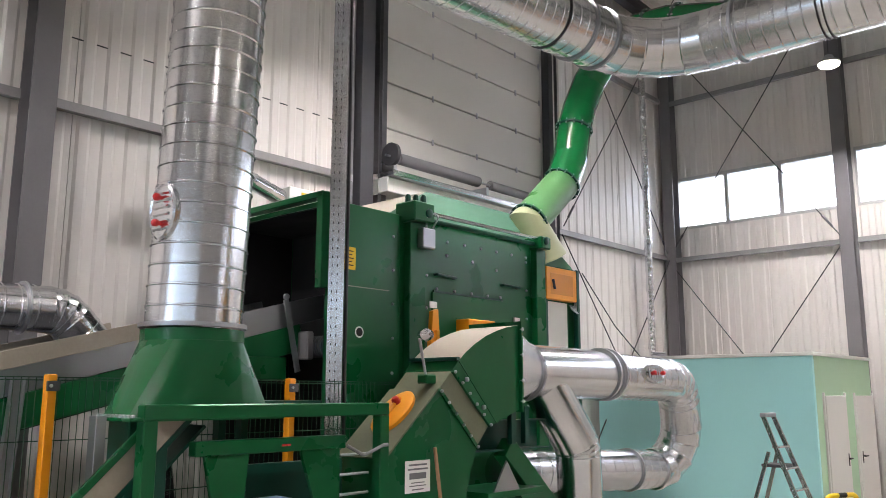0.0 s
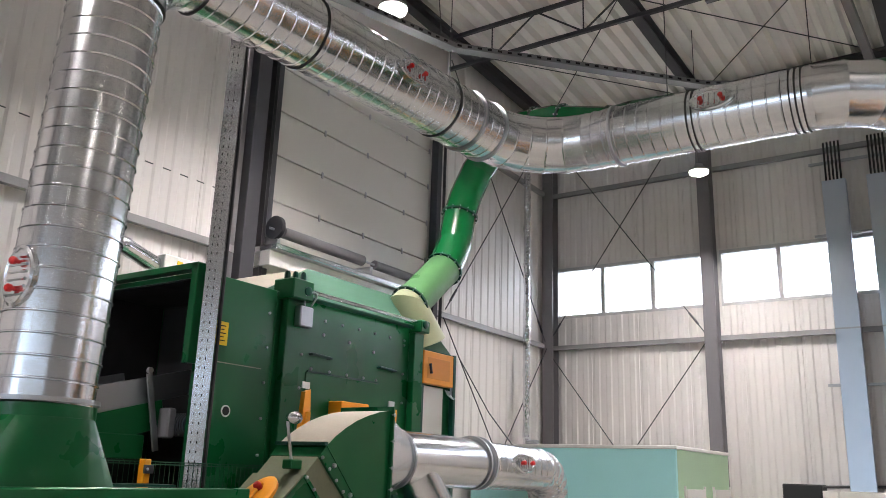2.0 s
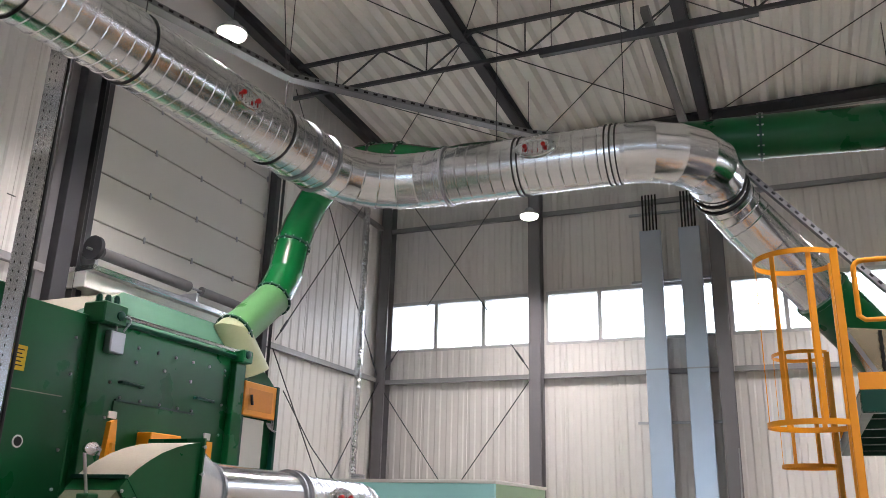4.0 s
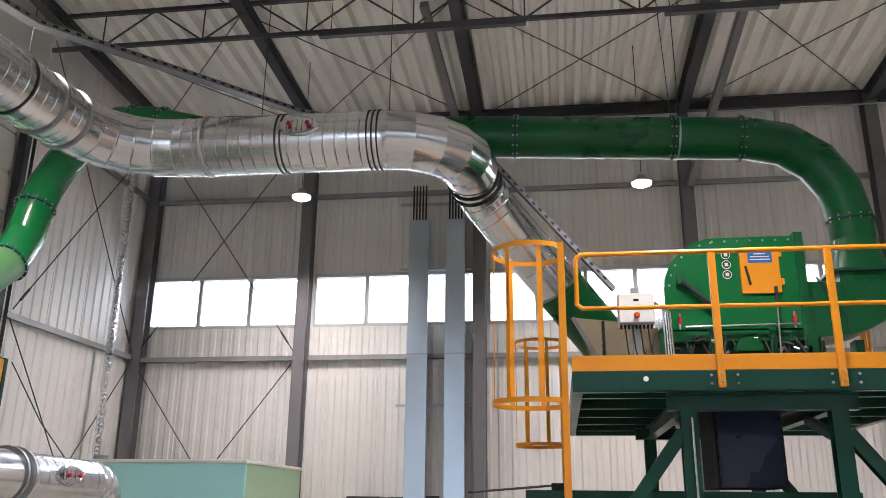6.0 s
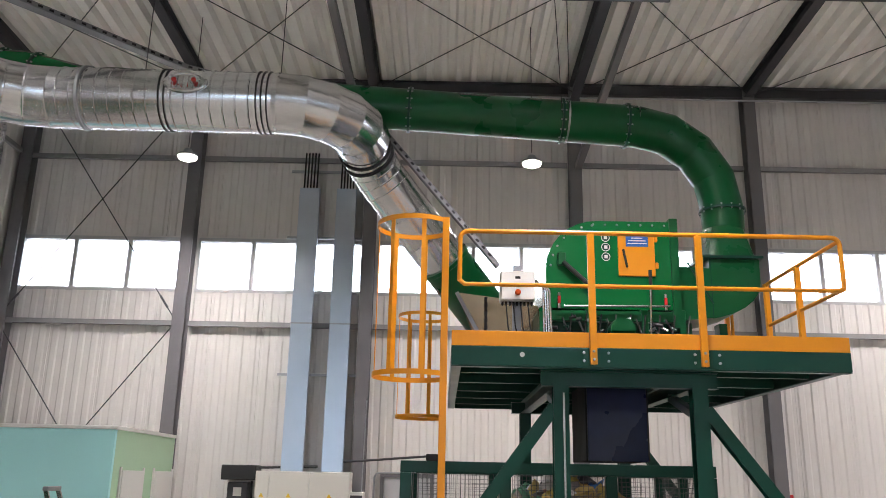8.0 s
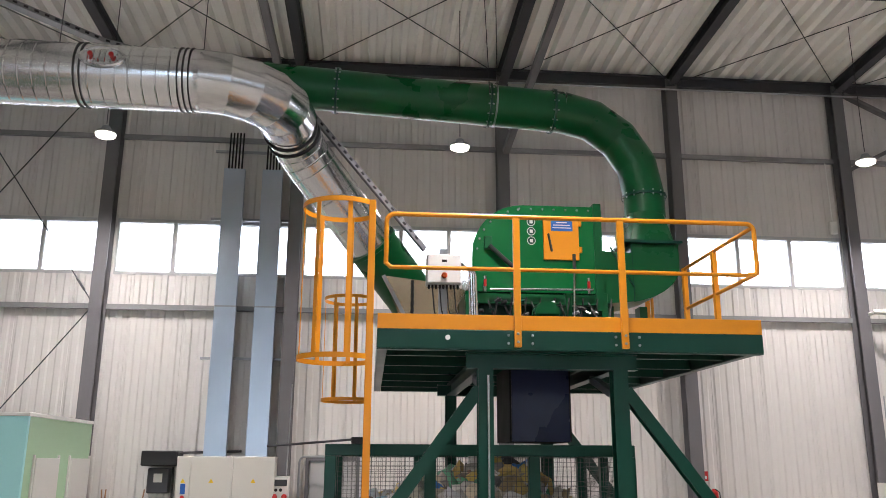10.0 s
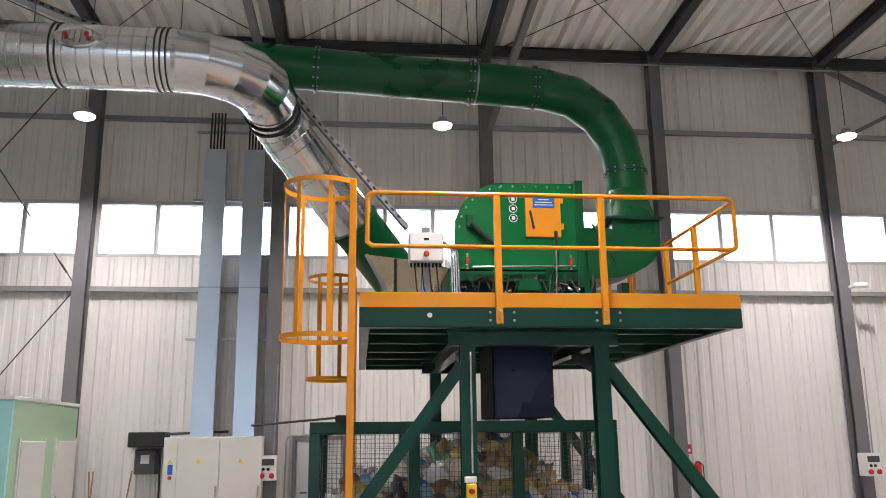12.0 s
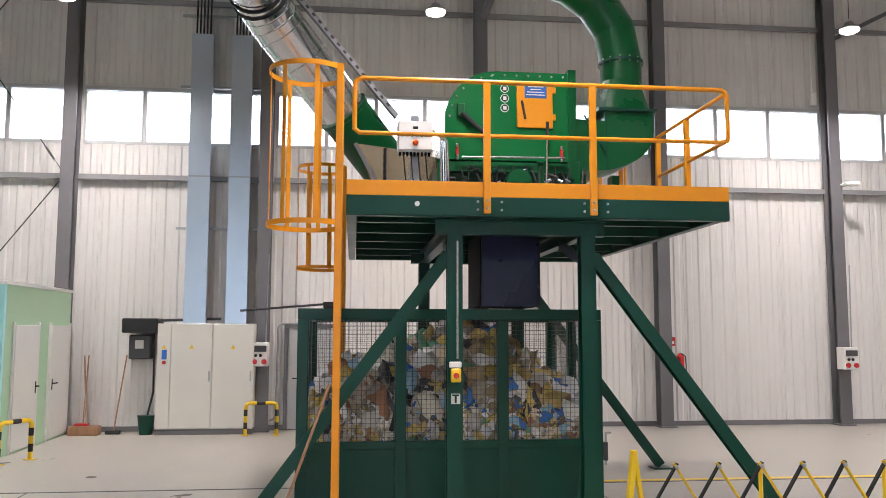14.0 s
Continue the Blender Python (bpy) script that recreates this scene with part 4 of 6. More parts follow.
stand = thing("hopper_stand", (-5.75, 3.55, 0), "welded dark green square tube frame with gussets", "machine frame")
for y in (2.54, 4.57):
    part("upright", box((-5.70, y - 0.05, 0), (-5.6, y + 0.05, 1.90), 0.008), GREEN, stand)
part("top_beam", box((-5.70, 2.49, 1.902), (-5.6, 4.62, 2.0), 0.008), GREEN, stand)
part("cross_beam", box((-5.69, 2.86, 1.66), (-5.6, 4.16, 1.76), 0.008), GREEN, stand)
part("red_mark", box((-5.598, 3.55, 1.70), (-5.597, 3.63, 1.715)), RED, stand)
for y0, y1 in ((2.95, 3.3), (3.75, 4.12)):
    a = (y0 + y1) / 2
    part("gusset", prism([(y0, 1.658), (y1, 1.658), (a + (0.1 if a < 3.5 else 0.2), 0.9), (a + (0.0 if a < 3.5 else 0.1), 0.9)], "x", -5.66, -5.63), GREEN, stand)
part("lower_beam", box((-5.69, 2.60, 0.82), (-5.61, 4.51, 0.9), 0.006), GREEN, stand)
part("slanted_chute", bar((-5.72, 2.70, 1.99), (-5.72, 1.45, 0.78), 0.03, 0.05, bevel=0.004, up=(0, 0, 1)), GREEN, stand)
# thin pale strip: the light on the slanting floor is put into its colour
part("chute_floor", prism([(2.90, 1.93), (2.72, 1.965), (1.48, 0.76), (1.68, 0.72)], "x", -5.76, -5.745), DUSTY, stand, "chute floor in a pale tone that stands for light on it")
part("chute_edge", bar((-5.755, 2.93, 1.93), (-5.755, 1.70, 0.72), 0.03, 0.03), PINE, stand)
part("chute_back", bar((-5.95, 3.05, 1.85), (-5.95, 1.8, 0.64), 0.3, 0.02), PINE, stand)
part("chute_leg", box((-5.80, 1.55, 0), (-5.74, 1.62, 0.80)), GREEN, stand)
part("tray_lid", box((-6.0, 3.2, 2.002), (-5.72, 4.0, 2.02)), PINE, stand)
part("link", pipe(fillet([(-5.58, 4.15, 1.68), (-5.55, 4.3, 1.6), (-5.55, 4.5, 1.67), (-5.58, 4.58, 1.67)], 0.06, 4), 0.014, 8), STEEL, stand)
for z in (1.45, 1.6, 1.3):
    part("pin", pipe([(-5.72, 4.2, z), (-5.72, 4.5, z)], 0.012, 6), ZINC_DULL, stand)
part("back_plate", box((-6.06, 3.5, 0.0), (-6.03, 4.5, 1.55), 0.004), PINE, stand)
stand.location.x -= 0.2
solid("plastic_box", loft([[(-6.0, 3.25, 0.9), (-5.75, 3.25, 0.9), (-5.75, 3.7, 0.9), (-6.0, 3.7, 0.9)], [(-6.02, 3.22, 1.28), (-5.73, 3.22, 1.28), (-5.73, 3.73, 1.28), (-6.02, 3.73, 1.28)], [(-5.97, 3.3, 1.34), (-5.79, 3.3, 1.34), (-5.79, 3.65, 1.34), (-5.97, 3.65, 1.34)]]), BAG, "pale blue plastic box on the frame's lower beam", "box")

# ---- the discharge elbow beside the frame ----
ch = thing("discharge_housing", (-6.14, 5.5, 0), "dark green sheet steel discharge elbow with dusty top", "machine housing")
X0, X1 = -6.44, -5.84
part("lower_housing", prism([(4.63, 0), (4.63, 1.55), (5.25, 2.10), (5.76, 1.58), (5.68, 1.40), (5.62, 1.2), (5.62, 0)], "x", X0, X1), GREEN, ch)
part("dust_top", prism([(4.61, 1.555), (5.24, 2.115), (5.25, 2.104), (4.62, 1.544)], "x", X0 + 0.002, X1 - 0.002), DUST_GREEN, ch, "dust covered sloping top plate")
part("flexible_joint", prism([(5.262, 2.105), (5.43, 2.27), (5.945, 1.775), (5.775, 1.595)], "x", X0 + 0.02, X1 - 0.012), DUST_GREEN, ch, "dusty grey-green flexible joint")
arc = [(5.52, 2.37), (5.62, 2.45), (5.75, 2.53), (5.91, 2.61), (6.08, 2.67), (6.25, 2.715), (6.41, 2.74)]
elb = part("elbow", prism(arc + [(6.41, 1.92), (6.10, 1.82), (6.06, 1.80)], "x", X0, X1), [GREEN, DUSTY], ch)
for p in elb.data.polygons:
    if p.normal.z > 0.3:
        p.material_index = 1
part("elbow_root", prism([(5.435, 2.275), (5.515, 2.365), (6.055, 1.80), (5.955, 1.785)], "x", X0, X1 - 0.004), GREEN, ch)
part("root_lip", bar((X0, 5.50, 2.385), (X1 + 0.01, 5.50, 2.385), 0.04, 0.03), PINE, ch)
part("end_flange", box((X0 - 0.04, 6.412, 1.90), (X1 + 0.04, 6.435, 2.78)), GREEN, ch)
part("joint_flange", bar((X1 + 0.004, 5.435, 2.275), (X1 + 0.004, 5.955, 1.78), 0.03, 0.03), GREEN, ch)
part("joint_flange", bar((X1 + 0.004, 5.255, 2.105), (X1 + 0.004, 5.77, 1.585), 0.03, 0.03), GREEN, ch)
bm = bmesh.new()
for k in range(6):
    f = k / 5
    knob((X1 + 0.018, 5.445 + 0.5 * f, 2.265 - 0.476 * f), (1, 0, 0), 0.015, 0.02, bm)
    knob((X1 + 0.018, 5.265 + 0.49 * f, 2.095 - 0.495 * f), (1, 0, 0), 0.015, 0.02, bm)
for y, z in ((5.62, 2.2), (5.86, 1.95)):
    knob((X1, y, z), (1, 0, 0), 0.022, 0.03, bm)
for z in (2.0, 2.2, 2.45, 2.7):
    knob((X1 + 0.02, 6.43, z), (1, 0, 0), 0.02, 0.03, bm)
part("bolts", bm, ZINC_DULL, ch)
lid = part("oval_lid", loft([[V(-6.14, 5.0, 1.90) + V(0, -0.664, 0.748) * d + V(1, 0, 0) * math.sin(a) * 0.18 * s + V(0, 0.748, 0.664) * math.cos(a) * 0.26 * s for a in [2 * math.pi * i / 28 for i in range(28)]] for s, d in ((1, 0), (1, 0.03), (0.85, 0.045))]), YELLOW, ch, "orange oval inspection lid")
for o in (-0.09, 0.09):
    p = V(-6.14, 5.0, 1.90) + V(0, -0.664, 0.748) * 0.045 + V(0, 0.748, 0.664) * o
    part("red_knob", knob(p, (0, -0.664, 0.748), 0.036, 0.06, n=10), RED, lid)
part("handle_bar", pipe([V(-6.14, 5.0, 1.90) + V(0, -0.664, 0.748) * 0.06 + V(0, 0.748, 0.664) * o for o in (-0.14, 0.14)], 0.02, 8), YELLOW, lid)
plate = part("white_plate", box((X1, 4.84, 1.26), (X1 + 0.004, 5.14, 1.52)), WHITE, ch, "white maker's plate with print")
for k, (w, h) in enumerate(((0.22, 0.014), (0.24, 0.014), (0.2, 0.05), (0.16, 0.008), (0.2, 0.008), (0.14, 0.01))):
    z = 1.485 - (0, 0.035, 0.09, 0.145, 0.17, 0.2)[k]
    part("text_bar", box((X1 + 0.004, 4.99 - w / 2, z - h / 2), (X1 + 0.006, 4.99 + w / 2, z + h / 2)), STEEL, plate)
wing = part("beacon_stem", pipe([(-6.0, 5.26, 2.2), (-5.95, 5.12, 2.55)], 0.014, 8), ZINC_DULL, ch)
part("beacon_base", box((-6.06, 5.2, 2.16), (-5.94, 5.33, 2.24), 0.01), GREEN, ch)
part("beacon_head", loft([[V(-5.95, 5.11, 2.58) + V(0, math.cos(a) * r + o, math.sin(a) * r * 0.6 + 0.03 * o) + V(0.05 * k, 0, 0) for a in [2 * math.pi * i / 14 for i in range(14)]] for k, (r, o) in enumerate(((0.02, 0), (0.07, 0.0), (0.09, 0.0), (0.03, 0.0)))]), ZINC, wing)
part("support_plate", box((-6.5, 6.0, 1.1), (-5.9, 6.9, 1.16), 0.004), GREEN, ch)
part("support_beam", channel((-6.2, 5.8, 1.66), (-6.2, 7.3, 1.66), 0.3, 0.18, 0.012, up=(1, 0, 0)), PINE, ch)
for y in (6.5, 6.72):
    part("beam_stiffener", box((-6.06, y, 1.58), (-6.0, y + 0.07, 1.95), 0.004), PINE, ch)
part("slanted_stay", bar((-6.15, 6.55, 1.55), (-6.15, 7.45, 0.75), 0.16, 0.22, bevel=0.006), GREEN, ch)
part("brace_plate", prism([(6.5, 1.1), (6.75, 1.1), (7.2, 0.4), (6.95, 0.4)], "x", -5.98, -5.9), GREEN, ch)
part("support_leg", box((-6.45, 6.2, 0), (-6.0, 6.7, 1.098), 0.006), GREEN, ch)
part("fin_plate", prism([(6.1, 1.162), (6.5, 1.162), (6.3, 1.44)], "x", -5.93, -5.91), ZINC_DULL, ch)
solid("broom_handle", pipe([(-5.72, 5.35, 0.0), (-5.80, 5.16, 1.62)], 0.016, 10), WOOD, "worn wooden broom handle leaning on the green housing", "broom")

fan_duct = thing("outlet_duct", (-6.14, 8.3, 0), "shiny galvanised outlet duct with branch and bend", "air duct")
sq = [(X0, 1.95), (X1, 1.95), (X1, 2.73), (X0, 2.73)]
rings = []
for t in (0.0, 1.0):
    ring = []
    for k in range(32):
        a = 2 * math.pi * (k + 0.5) / 32
        c, s = math.cos(a), math.sin(a)
        q = 1 / max(abs(c), abs(s))
        sx, sz = 0.30 * c * q, 0.39 * s * q
        ring.append((-6.14 + (1 - t) * sx + t * 0.285 * c, 6.436 + 0.42 * t, 2.34 + (1 - t) * sz + t * 0.285 * s - 0.03 * t))
    rings.append(ring)
part("cone", loft(rings, False), ZINC, fan_duct)
OR = 0.275
u = fillet([(-6.14, 6.85, 2.31), (-6.14, 10.34, 2.25), (-6.5, 11.22, 1.02), (-6.85, 7.4, 1.2)], (0.6, 0.42), 4)
part("plain_length", sweep([((-6.14, 6.85, 2.31), 0.285), ((-6.14, 8.35, 2.29), 0.285)], 32), ZINC, fan_duct)
part("spiral_length", spiral_duct([(-6.14, 8.45, 2.285), u[1]], OR, 0.17, seam=0.005), ZINC, fan_duct)
part("u_bend", spiral_duct(bend(u, 1, 11), OR, plain=9), ZINC, fan_duct)
part("return_length", spiral_duct([u[10], u[11]], OR - 0.02, 0.19, seam=0.006), ZINC, fan_duct)
part("branch", spiral_duct(fillet([(-6.14, 7.15, 2.28), (-6.12, 7.86, 1.50), (-6.12, 7.92, 0.0)], 0.3, 3), 0.25, 0.2, 28, 0.006, plain=2.0), ZINC, fan_duct)
for y in (6.87, 8.38, 8.52):
    part("flange_ring", collar((-6.14, y, 2.3), (0, 1, 0), OR, 0.03, 0.035), ZINC_DULL, fan_duct)
part("flange_ring", collar(u[10].lerp(u[11], 0.2), u[11] - u[10], OR - 0.015, 0.025, 0.02), ZINC_DULL, fan_duct)
hatch(fan_duct, (-5.87, 9.2, 2.32), (1, 0, 0.1), (0, 1, 0), 0.5, 0.24)
part("low_pipe", spiral_duct(fillet([(-6.1, 6.4, 0.75), (-6.0, 7.0, 0.80), (-6.0, 7.25, 0.0)], 0.2, 3), 0.16, 0.1, 24), ZINC, fan_duct)

# ---- the fan platform ----
plat = thing("steel_platform", (1.9, 10.5, 0), "raised dark green steel platform with orange railing and ladders", "platform")
PX0, PX1, PY0, PY1, PZ = -0.09, 3.80, 8.0, 13.2, 3.28
RY = 11.75                      # rear legs
part("front_beam", channel((PX0, PY0 + 0.05, PZ - 0.1), (PX1, PY0 + 0.05, PZ - 0.1), 0.1, 0.2, 0.012), PINE, plat)
part("front_plate", box((PX0, PY0 - 0.012, PZ - 0.19), (PX1, PY0 - 0.001, PZ - 0.005), 0.003), PINE, plat)
for x in (PX0 + 0.05, PX1 - 0.05):
    part("side_beam", box((x - 0.05, PY0 + 0.11, PZ - 0.19), (x + 0.05, PY1, PZ - 0.005), 0.005), PINE, plat)
part("rear_beam", box((PX0 + 0.11, PY1 - 0.1, PZ - 0.19), (PX1 - 0.11, PY1, PZ - 0.005), 0.005), PINE, plat)
for k in range(5):
    y = 8.75 + k * 0.95
    part("joist", channel((PX0 + 0.11, y, PZ - 0.1), (PX1 - 0.11, y, PZ - 0.1), 0.07, 0.14, 0.01), PINE, plat)
part("deck_plate", box((PX0, PY0 + 0.005, PZ), (PX1, PY1, PZ + 0.012)), DARK, plat, "dark chequered steel deck")
for yy in (8.19, RY):
    part("long_girder", ibeam((0.80, yy, PZ - 0.28), (2.54, yy, PZ - 0.28), 0.14, 0.16, 0.012), PINE, plat)
    for x in (0.99, 2.35):
        part("leg", ibeam((x, yy, 0.02), (x, yy, PZ - 0.36), 0.15, 0.15, 0.012, up=(0, 1, 0)), PINE, plat)
        part("foot_plate", box((x - 0.13, yy - 0.13, 0), (x + 0.13, yy + 0.13, 0.02)), PINE, plat)
    for a, b in (((0.93, 2.72), (-1.06, 0.05)), ((2.41, 2.72), (4.42, 0.05))):
        if yy > 9 and b[0] < 0:
            continue
        part("raking_brace", ibeam((a[0], yy, a[1]), (b[0], yy, b[1]), 0.12, 0.12, 0.012, up=(0, 1, 0)), PINE, plat)
        part("foot_plate", box((b[0] - 0.13, yy - 0.13, 0), (b[0] + 0.13, yy + 0.13, 0.02)), PINE, plat)
for x in (0.99, 2.35):
    part("cross_girder", ibeam((x, 8.3, PZ - 0.28), (x, RY - 0.1, PZ - 0.28), 0.12, 0.16, 0.012), PINE, plat)
for x, s in ((0.99, -1), (2.35, 1)):
    part("knee", bar((x - 0.02 * s, 8.35, 2.7), (x - 0.02 * s, 9.1, PZ - 0.36), 0.08, 0.08, bevel=0.004), ZINC_DULL, plat)
# kickboards and rails
part("kickboard", box((PX0, PY0 - 0.006, PZ + 0.0), (PX1, PY0 + 0.004, PZ + 0.15), 0.002), YELLOW, plat, "orange kickboard")
part("kickboard", box((PX1 - 0.004, PY0 + 0.005, PZ + 0.012), (PX1 + 0.006, PY1, PZ + 0.15)), YELLOW, plat)
part("kickboard", box((PX0 + 0.01, PY1 - 0.01, PZ + 0.012), (PX1 - 0.01, PY1, PZ + 0.15)), YELLOW, plat)
part("top_rail", pipe(fillet([(-0.02, PY0 - 0.03, 3.92), (-0.02, PY0 - 0.03, 4.44), (PX1, PY0 - 0.03, 4.44), (PX1, PY0 - 0.03, 3.90), (PX1 - 0.1, PY0 - 0.03, 3.89)], (0.08, 0.08, 0.05), 4), 0.024, 12), YELLOW, plat)
part("side_rail", pipe(fillet([(PX1, PY0 + 0.0, 4.41), (PX1, 9.95, 4.41), (PX1, 9.95, 4.0)], 0.08, 4), 0.022, 12), YELLOW, plat)
part("middle_rail", pipe([(-0.02, PY0 - 0.03, 3.93), (0.03, PY0 - 0.03, 3.89), (PX1 - 0.08, PY0 - 0.03, 3.89)], 0.022, 12), YELLOW, plat)
part("side_rail", pipe([(PX1, PY0 - 0.03, 3.91), (PX1, 9.95, 3.9)], 0.022, 12), YELLOW, plat)
for x in (1.29, 2.37):
    p = part("rail_post", box((x - 0.035, PY0 - 0.055, PZ - 0.17), (x + 0.035, PY0 - 0.013, 4.43), 0.005), YELLOW, plat)
    for z in (PZ - 0.12, PZ - 0.04):
        part("bolt", knob((x, PY0 - 0.055, z), (0, -1, 0), 0.014, 0.014), ZINC_DULL, p)
for y in (9.02, 9.93):
    part("rail_post", box((PX1 - 0.03, y - 0.03, PZ), (PX1 + 0.03, y + 0.03, 4.42), 0.005), YELLOW, plat)
part("rear_rail", pipe(fillet([(PX1, 11.2, 3.9), (PX1, 11.2, 4.43), (PX1, PY1, 4.43), (0.3, PY1, 4.43)], 0.08, 4), 0.022, 10), YELLOW, plat)
part("rear_rail", pipe([(PX1, 11.2, 3.89), (PX1, PY1, 3.89), (0.3, PY1, 3.89)], 0.02, 10), YELLOW, plat)
for x, y in ((PX1, 11.4), (PX1, 12.4), (3.0, PY1), (1.8, PY1), (0.4, PY1)):
    part("rail_post", box((x - 0.03, y - 0.03, PZ), (x + 0.03, y + 0.03, 4.42), 0.005), YELLOW, plat)
bm = bmesh.new()
for x in (1.20, 1.44, 2.28, 2.52):
    for z in (PZ - 0.13, PZ - 0.05):
        knob((x, PY0 - 0.012, z), (0, -1, 0), 0.014, 0.012, bm)
part("beam_bolts", bm, ZINC_DULL, plat)
part("oval_badge", sweep([((0.6, PY0 - 0.012, PZ - 0.08), 0.025), ((0.6, PY0 - 0.016, PZ - 0.08), 0.025)], 18), WHITE, plat)


def caged_ladder(y0, z_low, full):
    """Stringers, rungs and safety hoops that stand out to -x."""
    t = thing("cage_ladder", (-0.16, y0 + 0.25, 0), "orange-yellow steel ladder with safety hoops", "ladder", "platform ladders")
    for y in (y0, y0 + 0.5):
        part("stringer", box((-0.2, y - 0.03, 0), (-0.13, y + 0.03, 4.58 if full else 4.42), 0.006), YELLOW, t)
    z = 0.28
    while z < 3.3:
        part("rung", pipe([(-0.165, y0 + 0.02, z), (-0.165, y0 + 0.48, z)], 0.014, 8), YELLOW, t)
        z += 0.28
    c = V(-0.48, y0 + 0.25, 0)
    angles = [math.radians(d) for d in range(35, 326, 10)]
    place = lambda a, r=0.385: V(c.x + r * math.cos(a), c.y + r * math.sin(a), 0)
    for z in (z_low, 4.55 if full else 4.42):
        outer = [place(a, 0.39) for a in angles]
        outer = [V(-0.17, y0 + 0.5, 0)] + outer + [V(-0.17, y0, 0)]
        mid = V(c.x, c.y, 0)
        rings = [[q + (q - mid).normalized() * r + V(0, 0, z + dz) for r, dz in ((0, -0.025), (0.008, -0.025), (0.008, 0.025), (0, 0.025))] for q in outer]
        part("hoop", loft(rings), YELLOW, t)
    for d in (75, 125, 180, 235, 285):
        p = place(math.radians(d), 0.375)
        part("hoop_bar", bar(p + V(0, 0, z_low), p + V(0, 0, 4.55 if full else 4.42), 0.045, 0.008, up=(math.cos(math.radians(d)), math.sin(math.radians(d)), 0)), YELLOW, t)
    return t


caged_ladder(7.98, 3.0, True)
caged_ladder(12.3, 2.9, False)

# ---- rotary separator on the platform ----
fan = thing("rotary_airlock", (2.0, 10.5, PZ + 0.012), "bright green rounded steel rotary valve with yellow hatch", "machine")
FY0, FY1 = 10.0, 11.2
prof = [(2.72, 4.08), (2.72, 5.22), (1.75, 5.22)] + [(1.75 - 0.66 * math.sin(a), 4.56 + 0.66 * math.cos(a)) for a in [math.pi / 2 * k / 8 for k in range(1, 9)]] + [(1.09, 4.2), (1.16, 4.08)]
part("drum_housing", prism(prof, "y", FY0, FY1), BRIGHT, fan)
part("front_rim", prism([(2.76, 3.86), (2.76, 5.26), (2.66, 5.26), (2.66, 3.86)], "y", FY0 - 0.03, FY1 + 0.03), GREEN, fan)
bm = bmesh.new()
for k in range(7):
    knob((1.7 + k * 0.15, FY0, 5.17), (0, -1, 0), 0.015, 0.015, bm)
for k in range(7):
    a = math.pi / 2 * (k + 0.5) / 7
    knob((1.75 - 0.6 * math.sin(a), FY0, 4.56 + 0.6 * math.cos(a)), (0, -1, 0), 0.015, 0.015, bm)
part("bolts", bm, ZINC_DULL, fan)
part("lower_frame", box((1.0, FY0 + 0.12, 3.45), (2.8, FY1 + 0.02, 4.075), 0.01), PINE, fan)
part("cross_member", box((1.08, FY0 + 0.0, 3.93), (2.72, FY0 + 0.119, 4.06), 0.006), GREEN, fan)
for x in (1.04, 1.62, 2.3, 2.76):
    part("frame_post", box((x - 0.04, FY0 - 0.03, 3.45), (x + 0.04, FY0 + 0.118, 4.078), 0.006), GREEN, fan)
part("foot_rail", box((0.95, FY0 - 0.02, PZ + 0.012), (2.85, FY1, 3.448), 0.008), GREEN, fan)
yd = part("yellow_hatch", box((2.0, FY0 - 0.03, 4.50), (2.46, FY0 - 0.001, 5.08), 0.006), YELLOW, fan, "yellow hatch door with blue plate")
blue = part("blue_plate", box((2.10, FY0 - 0.034, 4.88), (2.38, FY0 - 0.031, 5.05)), BLUE, yd)
for k, w in enumerate((0.2, 0.14, 0.22, 0.24)):
    part("text_bar", box((2.24 - w / 2, FY0 - 0.0365, 5.02 - 0.035 * k), (2.24 + w / 2, FY0 - 0.0345, 5.032 - 0.035 * k)), WHITE, blue)
part("lever", bar((2.06, FY0 - 0.05, 4.84), (2.10, FY0 - 0.06, 4.60), 0.03, 0.03, bevel=0.008), RUBBER, yd)
for z in (4.6, 4.95):
    part("hinge", box((2.46, FY0 - 0.03, z), (2.5, FY0, z + 0.08), 0.006), YELLOW, yd)
for k in range(3):
    z = 5.0 - k * 0.125
    s = part("warning_sticker", sweep([((1.85, FY0, z), 0.055), ((1.85, FY0 - 0.003, z), 0.055)], 20), WHITE, fan, "round safety sticker")
    part("sticker_field", sweep([((1.85, FY0 - 0.003, z), 0.046), ((1.85, FY0 - 0.004, z), 0.046)], 20), PINE, s)
    part("sticker_sign", box((1.83, FY0 - 0.006, z - 0.022), (1.872, FY0 - 0.0045, z + 0.022), 0.001), WHITE, s)
part("actuator", pipe([(1.30, FY0 - 0.06, 4.66), (1.62, FY0 - 0.08, 4.36)], 0.03, 10), RUBBER, fan)
part("actuator_bracket", box((1.24, FY0 - 0.06, 4.62), (1.34, FY0, 4.78), 0.008), GREEN, fan)
part("bright_bar", pipe([(1.3, FY0 - 0.09, 4.09), (2.6, FY0 - 0.09, 4.11)], 0.016, 8), ZINC, fan)
part("gear_cover", sweep([((1.98, FY0 - 0.25, 3.78), 0.15), ((1.98, FY0 - 0.05, 3.78), 0.16)], 20), GREEN, fan)
part("gear_foot", box((1.83, FY0 - 0.25, 3.42), (2.13, FY0 - 0.06, 3.78), 0.01), GREEN, fan)
part("lever_rod", pipe([(2.33, FY0 - 0.14, 3.5), (2.36, FY0 - 0.14, 4.5)], 0.014, 8), ZINC, fan)
part("lever_grip", pipe([(2.36, FY0 - 0.14, 4.36), (2.362, FY0 - 0.14, 4.55)], 0.022, 8), RUBBER, fan)
random.seed(11)
